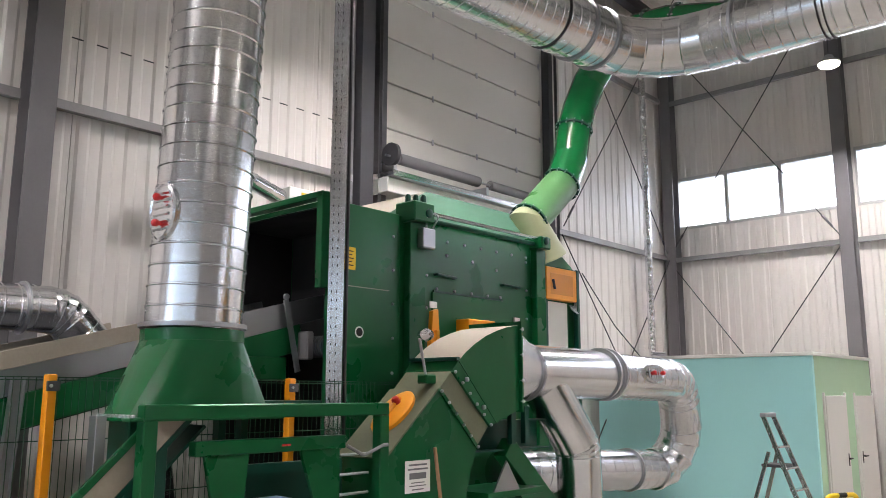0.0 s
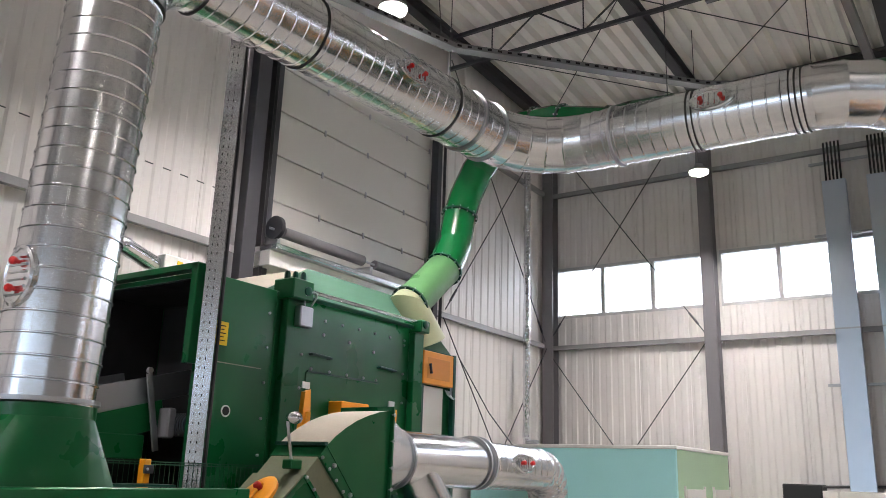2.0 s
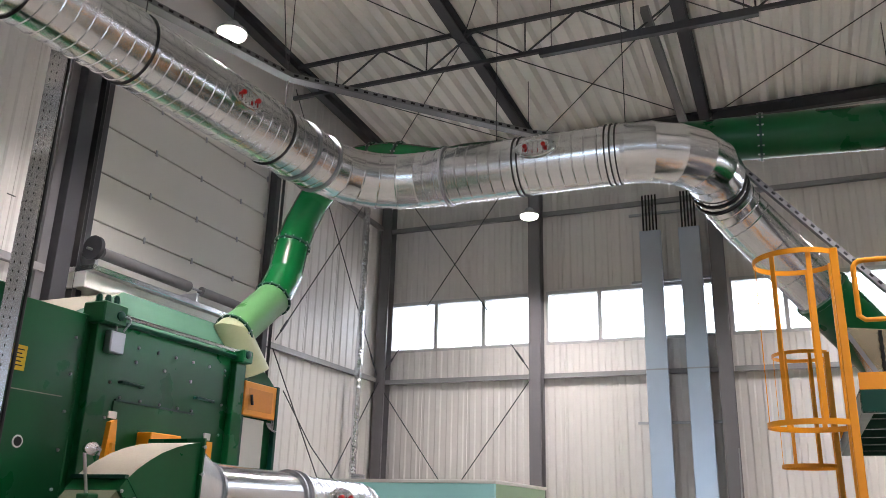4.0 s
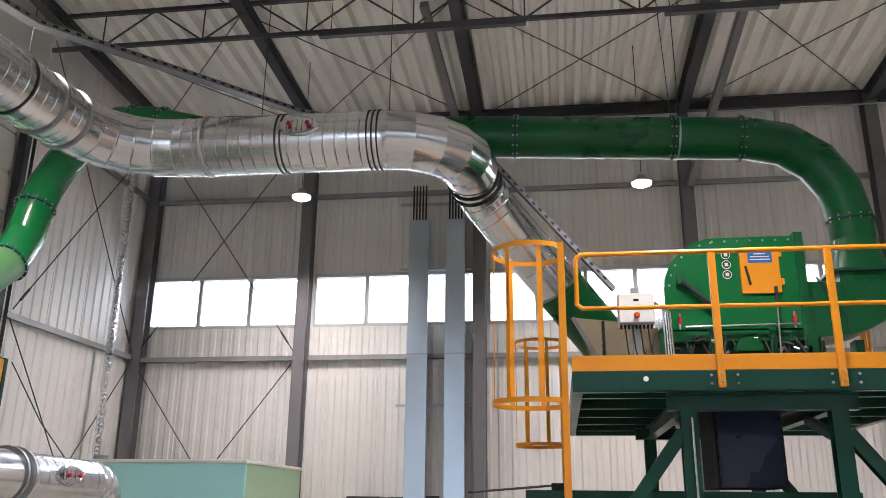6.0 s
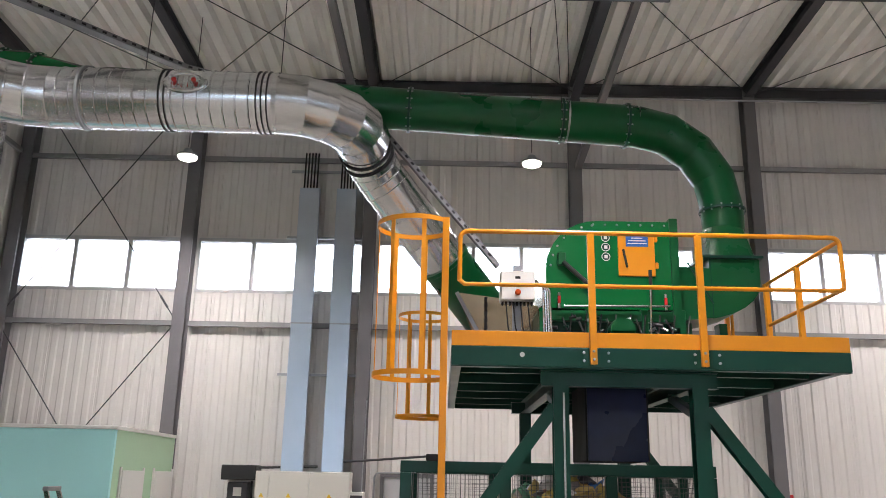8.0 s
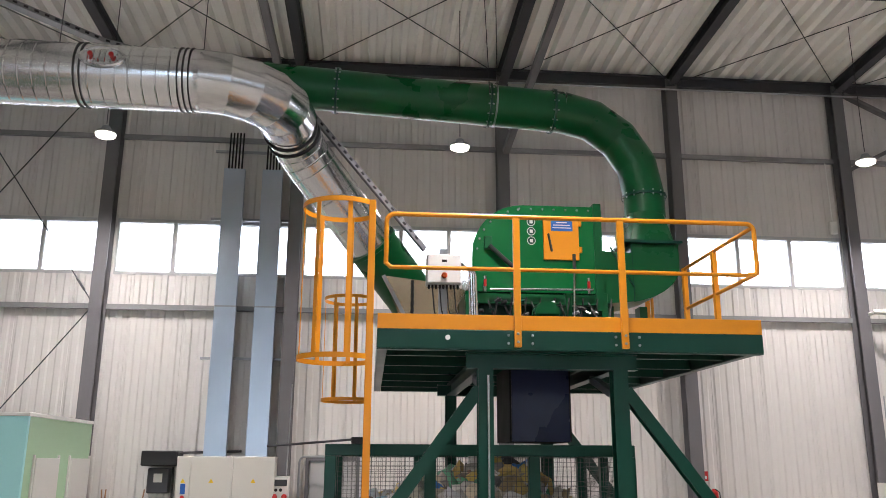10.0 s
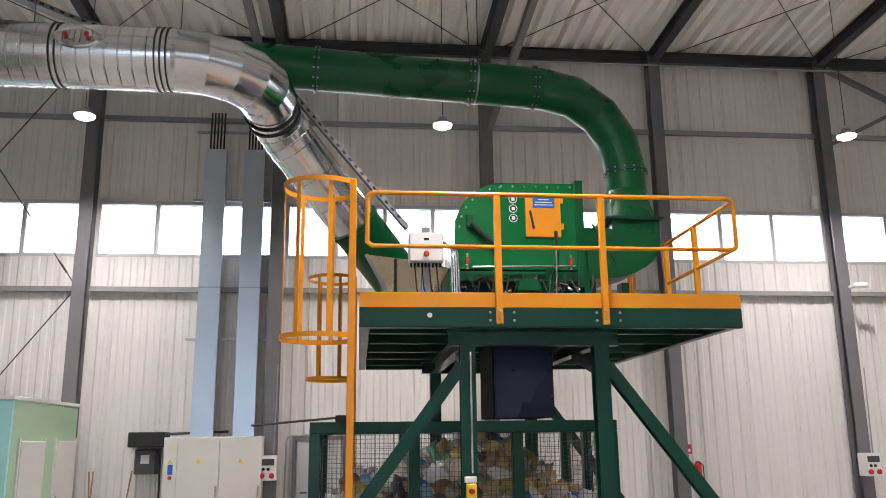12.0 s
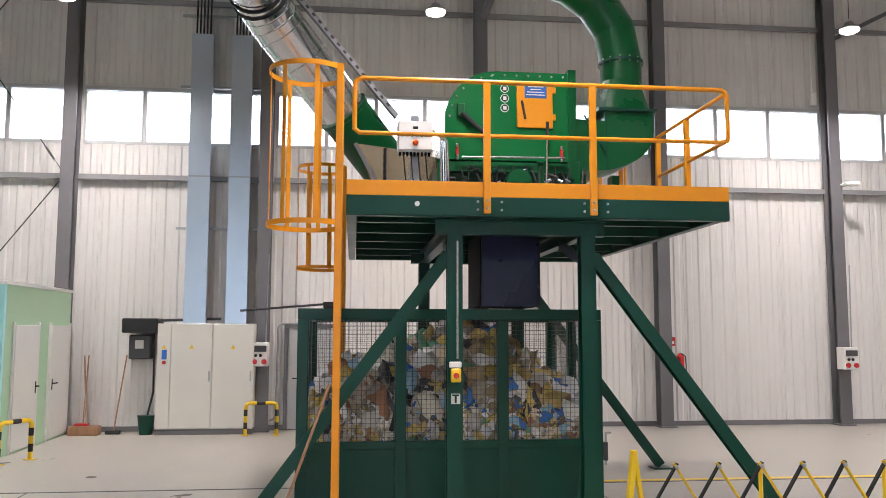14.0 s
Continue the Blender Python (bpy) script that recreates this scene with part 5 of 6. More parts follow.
for k in range(30):
    x = 1.12 + k * 0.054 + random.uniform(-0.03, 0.03)
    z = random.uniform(3.62, 3.98)
    part("fitting", pipe([(x, FY0 - 0.08, z), (x + random.uniform(0.03, 0.1), FY0 - 0.11, z + random.uniform(-0.05, 0.05))], 0.022, 8), random.choice((ZINC, ZINC_DULL, RUBBER, RUBBER, RUBBER, PINE)), fan)
for k in range(9):
    x = 1.1 + k * 0.18
    part("hose", pipe(fillet([(x, FY0 - 0.06, 3.95), (x + 0.08, FY0 - 0.16, 3.62 + 0.05 * (k % 3)), (x + 0.25, FY0 - 0.12, 3.75), (x + 0.3, FY0 - 0.06, 4.0)], 0.05, 4), 0.012, 6), RUBBER, fan, "black hydraulic hose")
for x in (1.24, 2.55):
    v = part("valve", pipe([(x, FY0 - 0.08, 4.06), (x, FY0 - 0.08, 4.26)], 0.02, 8), ZINC, fan)
    part("red_grip", box((x - 0.018, FY0 - 0.1, 4.12), (x + 0.018, FY0 - 0.06, 4.22), 0.006), RED, v)

out = thing("outlet_bend", (3.3, 10.5, PZ + 0.012), "dark green rounded outlet box under the green duct", "machine housing")
prof = [(3.2, 4.80), (3.84, 4.80), (3.84, 4.50), (3.81, 4.37), (3.73, 4.26), (3.62, 4.17), (3.46, 4.09), (3.3, 4.04), (3.2, 4.02)]
part("bend", prism(prof, "y", 10.18, 10.82), GREEN, out)
part("connector", prism([(2.765, 3.98), (2.765, 4.68), (3.198, 4.66), (3.198, 4.02)], "y", 10.14, 10.86), GREEN, out)
part("top_flange", box((3.10, 10.12, 4.802), (3.88, 10.88, 4.835)), PINE, out)
ring0 = [(3.50 + 0.31 * max(-1, min(1, 1.35 * math.cos(a))), 10.5 + 0.32 * max(-1, min(1, 1.35 * math.sin(a))), 4.836) for a in [2 * math.pi * k / 32 for k in range(32)]]
ring1 = [(3.51 + (LR - 0.012) * math.cos(a), 10.5 + (LR - 0.012) * math.sin(a), 5.27) for a in [2 * math.pi * k / 32 for k in range(32)]]
part("square_to_round", loft([ring0, ring1], False), GREEN, out)
part("stay", bar((2.9, 10.1, 4.72), (3.2, 10.1, 4.2), 0.02, 0.02), PINE, out)
part("side_rib", box((3.19, 10.16, 4.03), (3.215, 10.177, 4.8)), PINE, out)
for x in (2.95, 3.4):
    part("leg", box((x - 0.05, 10.4, PZ + 0.012), (x + 0.05, 10.6, 4.0)), GREEN, out)

inlet = thing("inlet_chute", (0.6, 11.4, PZ + 0.012), "bare reflective sheet steel inlet chute on the deck", "chute")
part("chute_body", prism([(0.0, 4.42), (0.7, 4.34), (1.08, 4.25), (1.08, PZ + 0.012), (0.6, PZ + 0.012)], "y", 10.75, 11.75), galvanised("dusty_galvanised", (0.5, 0.41, 0.29), 0.22, 0.35), inlet)
part("chute_edge", bar((-0.01, 10.74, 4.42), (0.59, 10.74, PZ + 0.03), 0.02, 0.05), ZINC_DULL, inlet)
part("chain", sweep([((0.38, 10.7, 4.35 - 0.05 * k), 0.014 if k % 2 else 0.024) for k in range(19)], 8), RUBBER, inlet)

ctrl = thing("control_box", (0.67, 9.3, PZ + 0.012), "grey control box with switches and red emergency stop", "control box")
part("post", box((0.62, 9.36, PZ + 0.012), (0.72, 9.42, 4.0), 0.004), ZINC_DULL, ctrl)
part("case", box((0.47, 9.22, 4.00), (0.87, 9.44, 4.35), 0.012), IVORY, ctrl)
part("cover", box((0.48, 9.205, 4.01), (0.86, 9.219, 4.34), 0.006), WHITE, ctrl)
for k in range(6):
    part("switch", knob((0.52 + k * 0.055, 9.205, 4.17), (0, -1, 0), 0.013, 0.02), (RUBBER, ZINC_DULL)[k % 2], ctrl)
part("stop_button", knob((0.67, 9.205, 4.09), (0, -1, 0), 0.034, 0.04, n=14), mat("orange_red_button", (0.7, 0.1, 0.01), 0.35), ctrl)
part("dark_label", box((0.64, 9.203, 4.25), (0.70, 9.205, 4.28)), BLACK, ctrl)
part("key_frame", box((0.62, 9.28, 4.352), (0.72, 9.34, 4.43), 0.006), ZINC_DULL, ctrl)
for k in range(9):
    x = 0.5 + k * 0.042
    part("gland", knob((x, 9.3, 4.0), (0, 0, -1), 0.014, 0.05), RUBBER, ctrl)
    if k % 2:
        part("cable", pipe(fillet([(x, 9.3, 3.96), (x + 0.02, 9.28, 3.7), (x + 0.1 + 0.02 * k, 9.4, PZ + 0.03)], 0.1, 4), 0.008, 6), RUBBER, ctrl)
for k in range(4):
    part("conduit", pipe(fillet([(0.85, 9.32 + 0.02 * k, 4.3 - 0.02 * k), (0.98 + 0.025 * k, 9.4, 4.2), (1.0 + 0.03 * k, 9.45, PZ + 0.03)], 0.08, 4), 0.011, 6), ZINC, ctrl)

# chute curtain under the platform
hopper = thing("discharge_sock", (1.75, 9.75, 2.2), "hanging dark blue sheet chute under the platform", "chute")
part("front_sheet", box((1.44, 9.28, 2.24), (2.10, 9.30, PZ - 0.2), 0.004), NAVY, hopper)
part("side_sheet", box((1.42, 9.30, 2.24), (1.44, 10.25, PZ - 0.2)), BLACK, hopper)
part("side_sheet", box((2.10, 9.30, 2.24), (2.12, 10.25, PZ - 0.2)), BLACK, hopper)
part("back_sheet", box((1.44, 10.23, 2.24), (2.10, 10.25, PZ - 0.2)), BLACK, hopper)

stop = thing("emergency_stop", (0.99, 8.1, 1.4), "yellow switch box with red button on the leg", "switch")
part("case", box((0.945, 8.06, 1.46), (1.045, 8.113, 1.595), 0.01), LEMON, stop)
part("button", knob((0.995, 8.06, 1.525), (0, -1, 0), 0.028, 0.035, n=14), mat("red_button", (0.6, 0.03, 0.01), 0.35), stop)
part("upper_case", box((0.93, 8.07, 1.60), (1.05, 8.113, 1.66), 0.008), IVORY, stop)
part("conduit", pipe([(1.01, 8.09, 1.69), (1.01, 8.09, 2.85)], 0.014, 8), ZINC, stop)
sg = part("safety_sign", box((0.94, 8.108, 1.24), (1.05, 8.113, 1.36)), PINE, stop, "small green safety sign")
part("sign_field", box((0.95, 8.106, 1.25), (1.04, 8.1079, 1.35)), WHITE, sg)
part("sign_mark", box((0.985, 8.104, 1.26), (1.005, 8.1059, 1.33)), PINE, sg)
part("sign_mark", box((0.96, 8.104, 1.325), (1.03, 8.1059, 1.342)), PINE, sg)

# ---- mesh cage with the sorted waste ----
cage = thing("mesh_container", (1.07, 10.0, 0), "dark green container with wire mesh sides", "container")
KX0, KX1, KY0, KY1, KZ = -0.60, 2.74, 9.0, 11.2, 2.2
part("floor_pan", box((KX0, KY0, 0.05), (KX1, KY1, 0.15)), PINE, cage)
for y, s in ((KY0, 1), (KY1, -1)):
    part("lower_panel", box((KX0 + 0.1, y + 0.02 * s, 0.05), (KX1 - 0.1, y + 0.05 * s, 0.76), 0.004), PINE, cage)
    part("top_bar", box((KX0, y, KZ - 0.12), (KX1, y + 0.1 * s, KZ), 0.006), PINE, cage)
    part("sill_bar", box((KX0 + 0.1, y, 0.70), (KX1 - 0.1, y + 0.08 * s, 0.78), 0.005), PINE, cage)
    for x in (KX0, 0.45, 1.57, KX1 - 0.12):
        part("upright", box((x, y - 0.004 * s, 0), (x + 0.12, y + 0.1 * s, KZ - 0.121), 0.006), PINE, cage)
    bm = bmesh.new()
    x = KX0 + 0.14
    while x < KX1 - 0.12:
        bar((x, y + 0.05 * s, 0.78), (x, y + 0.05 * s, KZ - 0.12), 0.004, 0.004, bm)
        x += 0.05
    z = 0.82
    while z < KZ - 0.12:
        bar((KX0 + 0.12, y + 0.046 * s, z), (KX1 - 0.12, y + 0.046 * s, z), 0.004, 0.004, bm)
        z += 0.05
    part("wire_mesh", bm, MESH_GREY, cage)
for x, s in ((KX0, 1), (KX1, -1)):
    part("lower_panel", box((x + 0.02 * s, KY0 + 0.1, 0.05), (x + 0.05 * s, KY1 - 0.1, 0.76), 0.004), PINE, cage)
    part("top_bar", box((x, KY0 + 0.1, KZ - 0.12), (x + 0.1 * s, KY1 - 0.1, KZ), 0.006), PINE, cage)
    part("upright", box((x, 10.05, 0), (x + 0.1 * s, 10.17, KZ - 0.121), 0.006), PINE, cage)
    bm = bmesh.new()
    y = KY0 + 0.14
    while y < KY1 - 0.12:
        bar((x + 0.05 * s, y, 0.76), (x + 0.05 * s, y, KZ - 0.12), 0.004, 0.004, bm)
        y += 0.05
    z = 0.82
    while z < KZ - 0.12:
        bar((x + 0.05 * s, KY0 + 0.1, z), (x + 0.05 * s, KY1 - 0.1, z), 0.004, 0.004, bm)
        z += 0.05
    part("wire_mesh", bm, MESH_GREY, cage)
part("latch", box((KX1 + 0.001, 8.98, 0.55), (KX1 + 0.05, 9.03, 0.75), 0.006), DARK, cage)
part("latch_bolt", pipe([(KX1 + 0.03, 9.0, 0.5), (KX1 + 0.03, 9.0, 0.85), (KX1 + 0.09, 9.0, 0.85)], 0.012, 6), ZINC_DULL, cage)
part("rod", pipe([(-1.2, 8.95, 2.17), (-0.25, 8.98, 2.25)], 0.012, 8), DARK, cage, "thin rod lying on the top bar")
part("rod_clip", box((-0.33, 8.96, 2.2), (-0.2, 9.02, 2.27), 0.006), RUBBER, cage)


def waste_material(name, a, b, rough):
    m = mat(name, a, rough, 0, 25, 0.3, 0.03, 6)
    nt = m.node_tree
    geo = nt.nodes.new("ShaderNodeNewGeometry")
    ramp = nt.nodes.new("ShaderNodeValToRGB")
    ramp.color_ramp.interpolation = "CONSTANT"
    cols = [tuple(min(1.15 * c, 0.85) for c in col) for col in b]
    el = ramp.color_ramp.elements
    el[0].color, el[1].color = (*cols[0], 1), (*cols[1], 1)
    el[1].position = 1 / len(cols)
    for k in range(2, len(cols)):
        el.new(k / len(cols)).color = (*cols[k], 1)
    mul = nt.nodes.new("ShaderNodeMix")
    mul.data_type, mul.blend_type = "RGBA", "MULTIPLY"
    mul.inputs["Factor"].default_value = 0.5
    bsdf = nt.nodes["Principled BSDF"]
    old = bsdf.inputs["Base Color"].links[0].from_socket
    nt.links.new(geo.outputs["Random Per Island"], ramp.inputs["Fac"])
    nt.links.new(ramp.outputs["Color"], mul.inputs[6])
    nt.links.new(old, mul.inputs[7])
    nt.links.new(mul.outputs[2], bsdf.inputs["Base Color"])
    return m


WASTE_COLOURS = [(0.5, 0.36, 0.08), (0.42, 0.4, 0.38), (0.46, 0.34, 0.12), (0.28, 0.2, 0.1), (0.03, 0.16, 0.5), (0.3, 0.14, 0.08), (0.62, 0.60, 0.56), (0.5, 0.48, 0.44), (0.55, 0.42, 0.12), (0.72, 0.70, 0.68), (0.40, 0.36, 0.30), (0.03, 0.12, 0.42), (0.62, 0.61, 0.6), (0.10, 0.10, 0.11), (0.45, 0.32, 0.10), (0.34, 0.32, 0.30), (0.10, 0.30, 0.17), (0.66, 0.62, 0.52), (0.45, 0.40, 0.33), (0.24, 0.21, 0.19), (0.25, 0.42, 0.55), (0.6, 0.5, 0.36), (0.7, 0.69, 0.7), (0.3, 0.26, 0.2), (0.03, 0.03, 0.035), (0.5, 0.5, 0.52), (0.12, 0.09, 0.06), (0.62, 0.62, 0.64), (0.05, 0.05, 0.06)]
WASTE = waste_material("mixed_plastic_waste", (0.95, 0.95, 0.95), WASTE_COLOURS, 0.38)


def heap_top(x, y):
    d = math.hypot((x - 1.25) / 1.5, (y - 10.0) / 1.1)
    return 1.02 + 0.02 * (x - 1) + 1.06 * max(0.0, 1 - d) ** 0.85 + 0.45 * max(0, 1 - math.hypot((x + 0.1) / 0.9, (y - 9.8) / 1.0)) * 0.9


random.seed(21)
verts, faces = [], []
base = bmesh.new()
bmesh.ops.create_icosphere(base, subdivisions=2, radius=1)
bv = [v.co.copy() for v in base.verts]
bf = [[v.index for v in f.verts] for f in base.faces]
base.free()


def rag(c, s):
    """One crumpled scrap of film or bag."""
    seed = V(random.uniform(-50, 50), random.uniform(-50, 50), random.uniform(-50, 50))
    sc = V(s * random.uniform(0.7, 1.5), s * random.uniform(0.6, 1.2), s * random.uniform(0.3, 0.9))
    rot = Euler((random.uniform(0, 6.3), random.uniform(0, 6.3), random.uniform(0, 6.3))).to_matrix()
    o = len(verts)
    for v in bv:
        k = 1 + 0.75 * noise.noise(v * 1.9 + seed) + 0.3 * noise.noise(v * 5 + seed)
        p = rot @ V(v.x * sc.x * k, v.y * sc.y * k, v.z * sc.z * k) + c
        for i, (a, b) in enumerate(((KX0 + 0.11, KX1 - 0.11), (KY0 + 0.11, KY1 - 0.11))):
            p[i] = a - (a - p[i]) * 0.2 if p[i] < a else b + (p[i] - b) * 0.2 if p[i] > b else p[i]
        verts.append(p)
    faces.extend([[o + i for i in f] for f in bf])


for k in range(3600):                       # against the front mesh and the sides
    x = random.uniform(KX0 + 0.08, KX1 - 0.08)
    y = KY0 + 0.1 + random.random() ** 2 * 0.25
    z = random.uniform(0.72, max(0.9, heap_top(x, y) - 0.03))
    rag(V(x, y, z), random.choice((0.02, 0.025, 0.03, 0.035, 0.045, 0.06, 0.08)))
for k in range(1100):                       # packed behind them
    x = random.uniform(KX0 + 0.12, KX1 - 0.12)
    y = KY0 + random.uniform(0.16, 0.3)
    rag(V(x, y, random.uniform(0.7, max(0.9, heap_top(x, y) - 0.05))), random.choice((0.08, 0.1, 0.13)))
for k in range(1500):                       # the top of the heap
    x, y = random.uniform(KX0 + 0.1, KX1 - 0.1), random.uniform(KY0 + 0.1, KY1 - 0.1)
    rag(V(x, y, heap_top(x, y) - random.uniform(0, 0.12)), random.choice((0.05, 0.08, 0.1, 0.14, 0.18)))
me = bpy.data.meshes.new("waste_heap")
me.from_pydata(verts, [], faces)
me.materials.append(WASTE)
for p in me.polygons:
    p.use_smooth = True
tagged(new("waste_heap", me), "heap of mixed crumpled plastic bags and film", "waste", kind="stuff")
core = solid("heap_core", prism([(KX0 + 0.2, 0.16), (KX1 - 0.2, 0.16), (KX1 - 0.2, 0.9), (1.6, 1.5), (0.9, 1.5), (KX0 + 0.2, 0.9)], "y", KY0 + 0.25, KY1 - 0.25), mat("packed_waste", (0.3, 0.27, 0.22), 0.7, 0, 20, 0.6, 0.05, 8), "packed core of the waste heap inside the container", "waste", kind="stuff")

# ---- the small office box ----
cab = thing("office_container", (-7.4, 15.2, 0), "mint and pale green painted site office box", "office container")
CX0, CX1, CY0, CY1, CZ = -9.35, -5.42, 13.56, 16.62, 2.68
part("front_wall", box((CX0, CY0, 0), (CX1, CY0 + 0.08, CZ), 0.004), MINT, cab)
part("side_wall", box((CX1 - 0.08, CY0 + 0.082, 0), (CX1, CY1, CZ), 0.004), LIME, cab)
part("roof", box((CX0, CY0 - 0.03, CZ + 0.001), (CX1 + 0.03, CY1, CZ + 0.06), 0.006), WHITE, cab)
part("skirting", box((CX1 + 0.001, CY0, 0), (CX1 + 0.012, CY1, 0.1)), LIME, cab)
for y0, y1, hs in ((13.96, 14.98, 1), (15.56, 16.56, -1)):
    d = part("door", box((CX1 + 0.012, y0, 0.04), (CX1 + 0.045, y1, 2.05), 0.005), WHITE, cab, "white panel door")
    hy = y1 - 0.1 if hs > 0 else y0 + 0.1
    part("handle", pipe([(CX1 + 0.05, hy, 1.02), (CX1 + 0.1, hy, 1.02), (CX1 + 0.1, hy - 0.12 * hs, 1.02)], 0.012, 8), RUBBER, d)
    part("handle_plate", box((CX1 + 0.045, hy - 0.02, 0.9), (CX1 + 0.052, hy + 0.02, 1.1), 0.003), RUBBER, d)
    for o in (y0 - 0.05, y1):
        part("door_frame", box((CX1 + 0.001, o, 0.0), (CX1 + 0.03, o + 0.05, 2.1), 0.003), WHITE, d)
bits = solid("coiled_hose", pipe([(-8.6 + 0.12 * math.cos(a), 14.6 + 0.12 * math.sin(a), CZ + 0.09 + 0.006 * a) for a in [k * 0.4 for k in range(40)]], 0.018, 6), ZINC_DULL, "loose coil of grey conduit on the office roof", "hose")

# ---- along the window wall ----
sw = thing("switch_cabinet", (-2.8, 16.4, 0), "tall light grey double electrical switch cabinet", "electrical cabinet")
part("plinth", box((-3.70, 16.02 + 0.3, 0), (-1.92, 16.75, 0.1)), STEEL, sw)
part("case", box((-3.72, 16.33, 0.1), (-1.90, 16.76, 2.1), 0.008), IVORY, sw)
for x0, x1 in ((-3.71, -3.46), (-3.45, -2.69), (-2.68, -1.91)):
    d = part("door", box((x0, 16.305, 0.12), (x1, 16.329, 2.09), 0.006), IVORY, sw)
    if x1 - x0 > 0.5:
        part("handle", box((x1 - 0.06, 16.285, 1.0), (x1 - 0.03, 16.304, 1.2), 0.004), ZINC_DULL, d)
    m = part("warning_triangle", prism([((x0 + x1) / 2 - 0.045, 1.62), ((x0 + x1) / 2 + 0.045, 1.62), ((x0 + x1) / 2, 1.70)], "y", 16.301, 16.304), LEMON, d)
iso = part("main_switch", box((-3.62, 16.29, 1.42), (-3.53, 16.304, 1.6)), BLUE, sw, "blue switch plate")
part("switch_knob", knob((-3.575, 16.304, 1.36), (0, -1, 0), 0.035, 0.04, n=12), RED, sw)

for x0, x1, z1 in ((-3.30, -2.87, 7.93), (-2.51, -2.09, 7.93)):
    t = thing("cable_duct", ((x0 + x1) / 2, 16.7, 2.1), "wide bright galvanised cable duct on the wall", "cable duct", "cable ducts")
    part("cover", box((x0, 16.56, 2.1), (x1, 16.68, z1), 0.006), ZINC_PALE, t)
    part("seam", box((x0 - 0.004, 16.555, 5.0), (x1 + 0.004, 16.685, 5.03)), ZINC_DULL, t)
    part("back", box((x0 + 0.05, 16.681, 2.1), (x1 - 0.05, 16.98, z1 - 0.05)), ZINC_DULL, t)
    for k in range(5):
        xx = x0 + 0.08 + k * (x1 - x0 - 0.16) / 4
        part("cable", pipe([(xx, 16.62, z1), (xx, 16.64, 8.75)], 0.02, 6), RUBBER, t)
for z in (4.0, 6.9, 8.4):
    solid("cable_rack_bar", bar((-3.55, 16.85, z), (-1.95, 16.85, z), 0.05, 0.05), ZINC_DULL, "short galvanised bar holding the wall cables", "bracket", "cable rack bars")

hd = thing("hanging_unit", (-4.1, 16.8, 1.4), "dark grey wall unit with small display", "control unit")
part("case", box((-4.30, 16.55, 1.42), (-3.90, 16.98, 1.88), 0.02), DARK, hd)
part("display", box((-4.18, 16.545, 1.62), (-4.02, 16.549, 1.78)), IVORY, hd)
part("bracket_box", box((-4.42, 16.45, 1.92), (-3.75, 16.98, 2.2), 0.02), RUBBER, hd)
part("arm", pipe([(-3.8, 16.7, 2.16), (-2.6, 16.7, 2.2)], 0.025, 8), RUBBER, hd)
part("hose", pipe(fillet([(-3.84, 16.6, 1.9), (-3.82, 16.6, 0.8), (-3.9, 16.5, 0.3)], 0.2, 4), 0.02, 8), RUBBER, hd)
solid("green_bin", sweep([((-3.9, 16.45, 0), 0.12), ((-3.9, 16.45, 0.34), 0.16), ((-3.9, 16.45, 0.36), 0.17)], 20), PINE, "small dark green round bin on the floor", "bin")


def sockets(x, z, name="socket_panel"):
    t = thing(name, (x, 16.4, z), "grey socket panel with red power sockets on the column", "socket panel", "socket panels")
    part("case", box((x - 0.16, 16.36, z), (x + 0.16, 16.652, z + 0.46), 0.01), WHITE, t)
    part("window_flap", box((x - 0.13, 16.345, z + 0.28), (x + 0.13, 16.359, z + 0.40), 0.004), DARK, t)
    for s in (-0.09, 0.09):
        part("red_socket", knob((x + s, 16.36, z + 0.09), (0, -1, 0), 0.05, 0.06, n=14), RED, t)
    for s in (-0.07, 0.02):
        part("blue_socket", knob((x + s, 16.36, z + 0.21), (0, -1, 0), 0.03, 0.03, n=12), RUBBER, t)
    part("conduit", pipe(fillet([(x + 0.1, 16.5, z + 0.46), (x + 0.1, 16.5, z + 0.6), (x + 0.13, 16.5, z + 2.2)], 0.02, 2), 0.014, 6), ZINC_DULL, t)
    return t


sockets(-1.80, 1.28)
sockets(10.36, 1.18)
cond = solid("wall_conduit", pipe(fillet([(-1.66, 16.7, 0.2), (-1.5, 16.7, 0.25), (-1.48, 16.7, 2.1), (-0.6, 16.7, 2.12)], 0.1, 4), 0.02, 8), ZINC_DULL, "thin grey conduit bent along the wall", "conduit")
dr = thing("door_1", (-0.85, 16.98, 0), "grey steel side door in the panel wall", "door", kind="structure")
part("leaf", box((-1.30, 16.93, 0.02), (-0.4, 16.965, 2.02), 0.004), mat("grey_door_paint", (0.42, 0.42, 0.42), 0.45), dr)
part("handle", pipe([(-1.2, 16.92, 1.02), (-1.2, 16.88, 1.02), (-1.08, 16.88, 1.02)], 0.013, 8), RUBBER, dr)
for a, b in (((-1.38, 0), (-1.31, 2.1)), ((-0.39, 0), (-0.32, 2.1)), ((-1.308, 2.025), (-0.392, 2.1))):
    part("frame", box((a[0], 16.91, a[1]), (b[0], 16.97, b[1])), STEEL, dr)

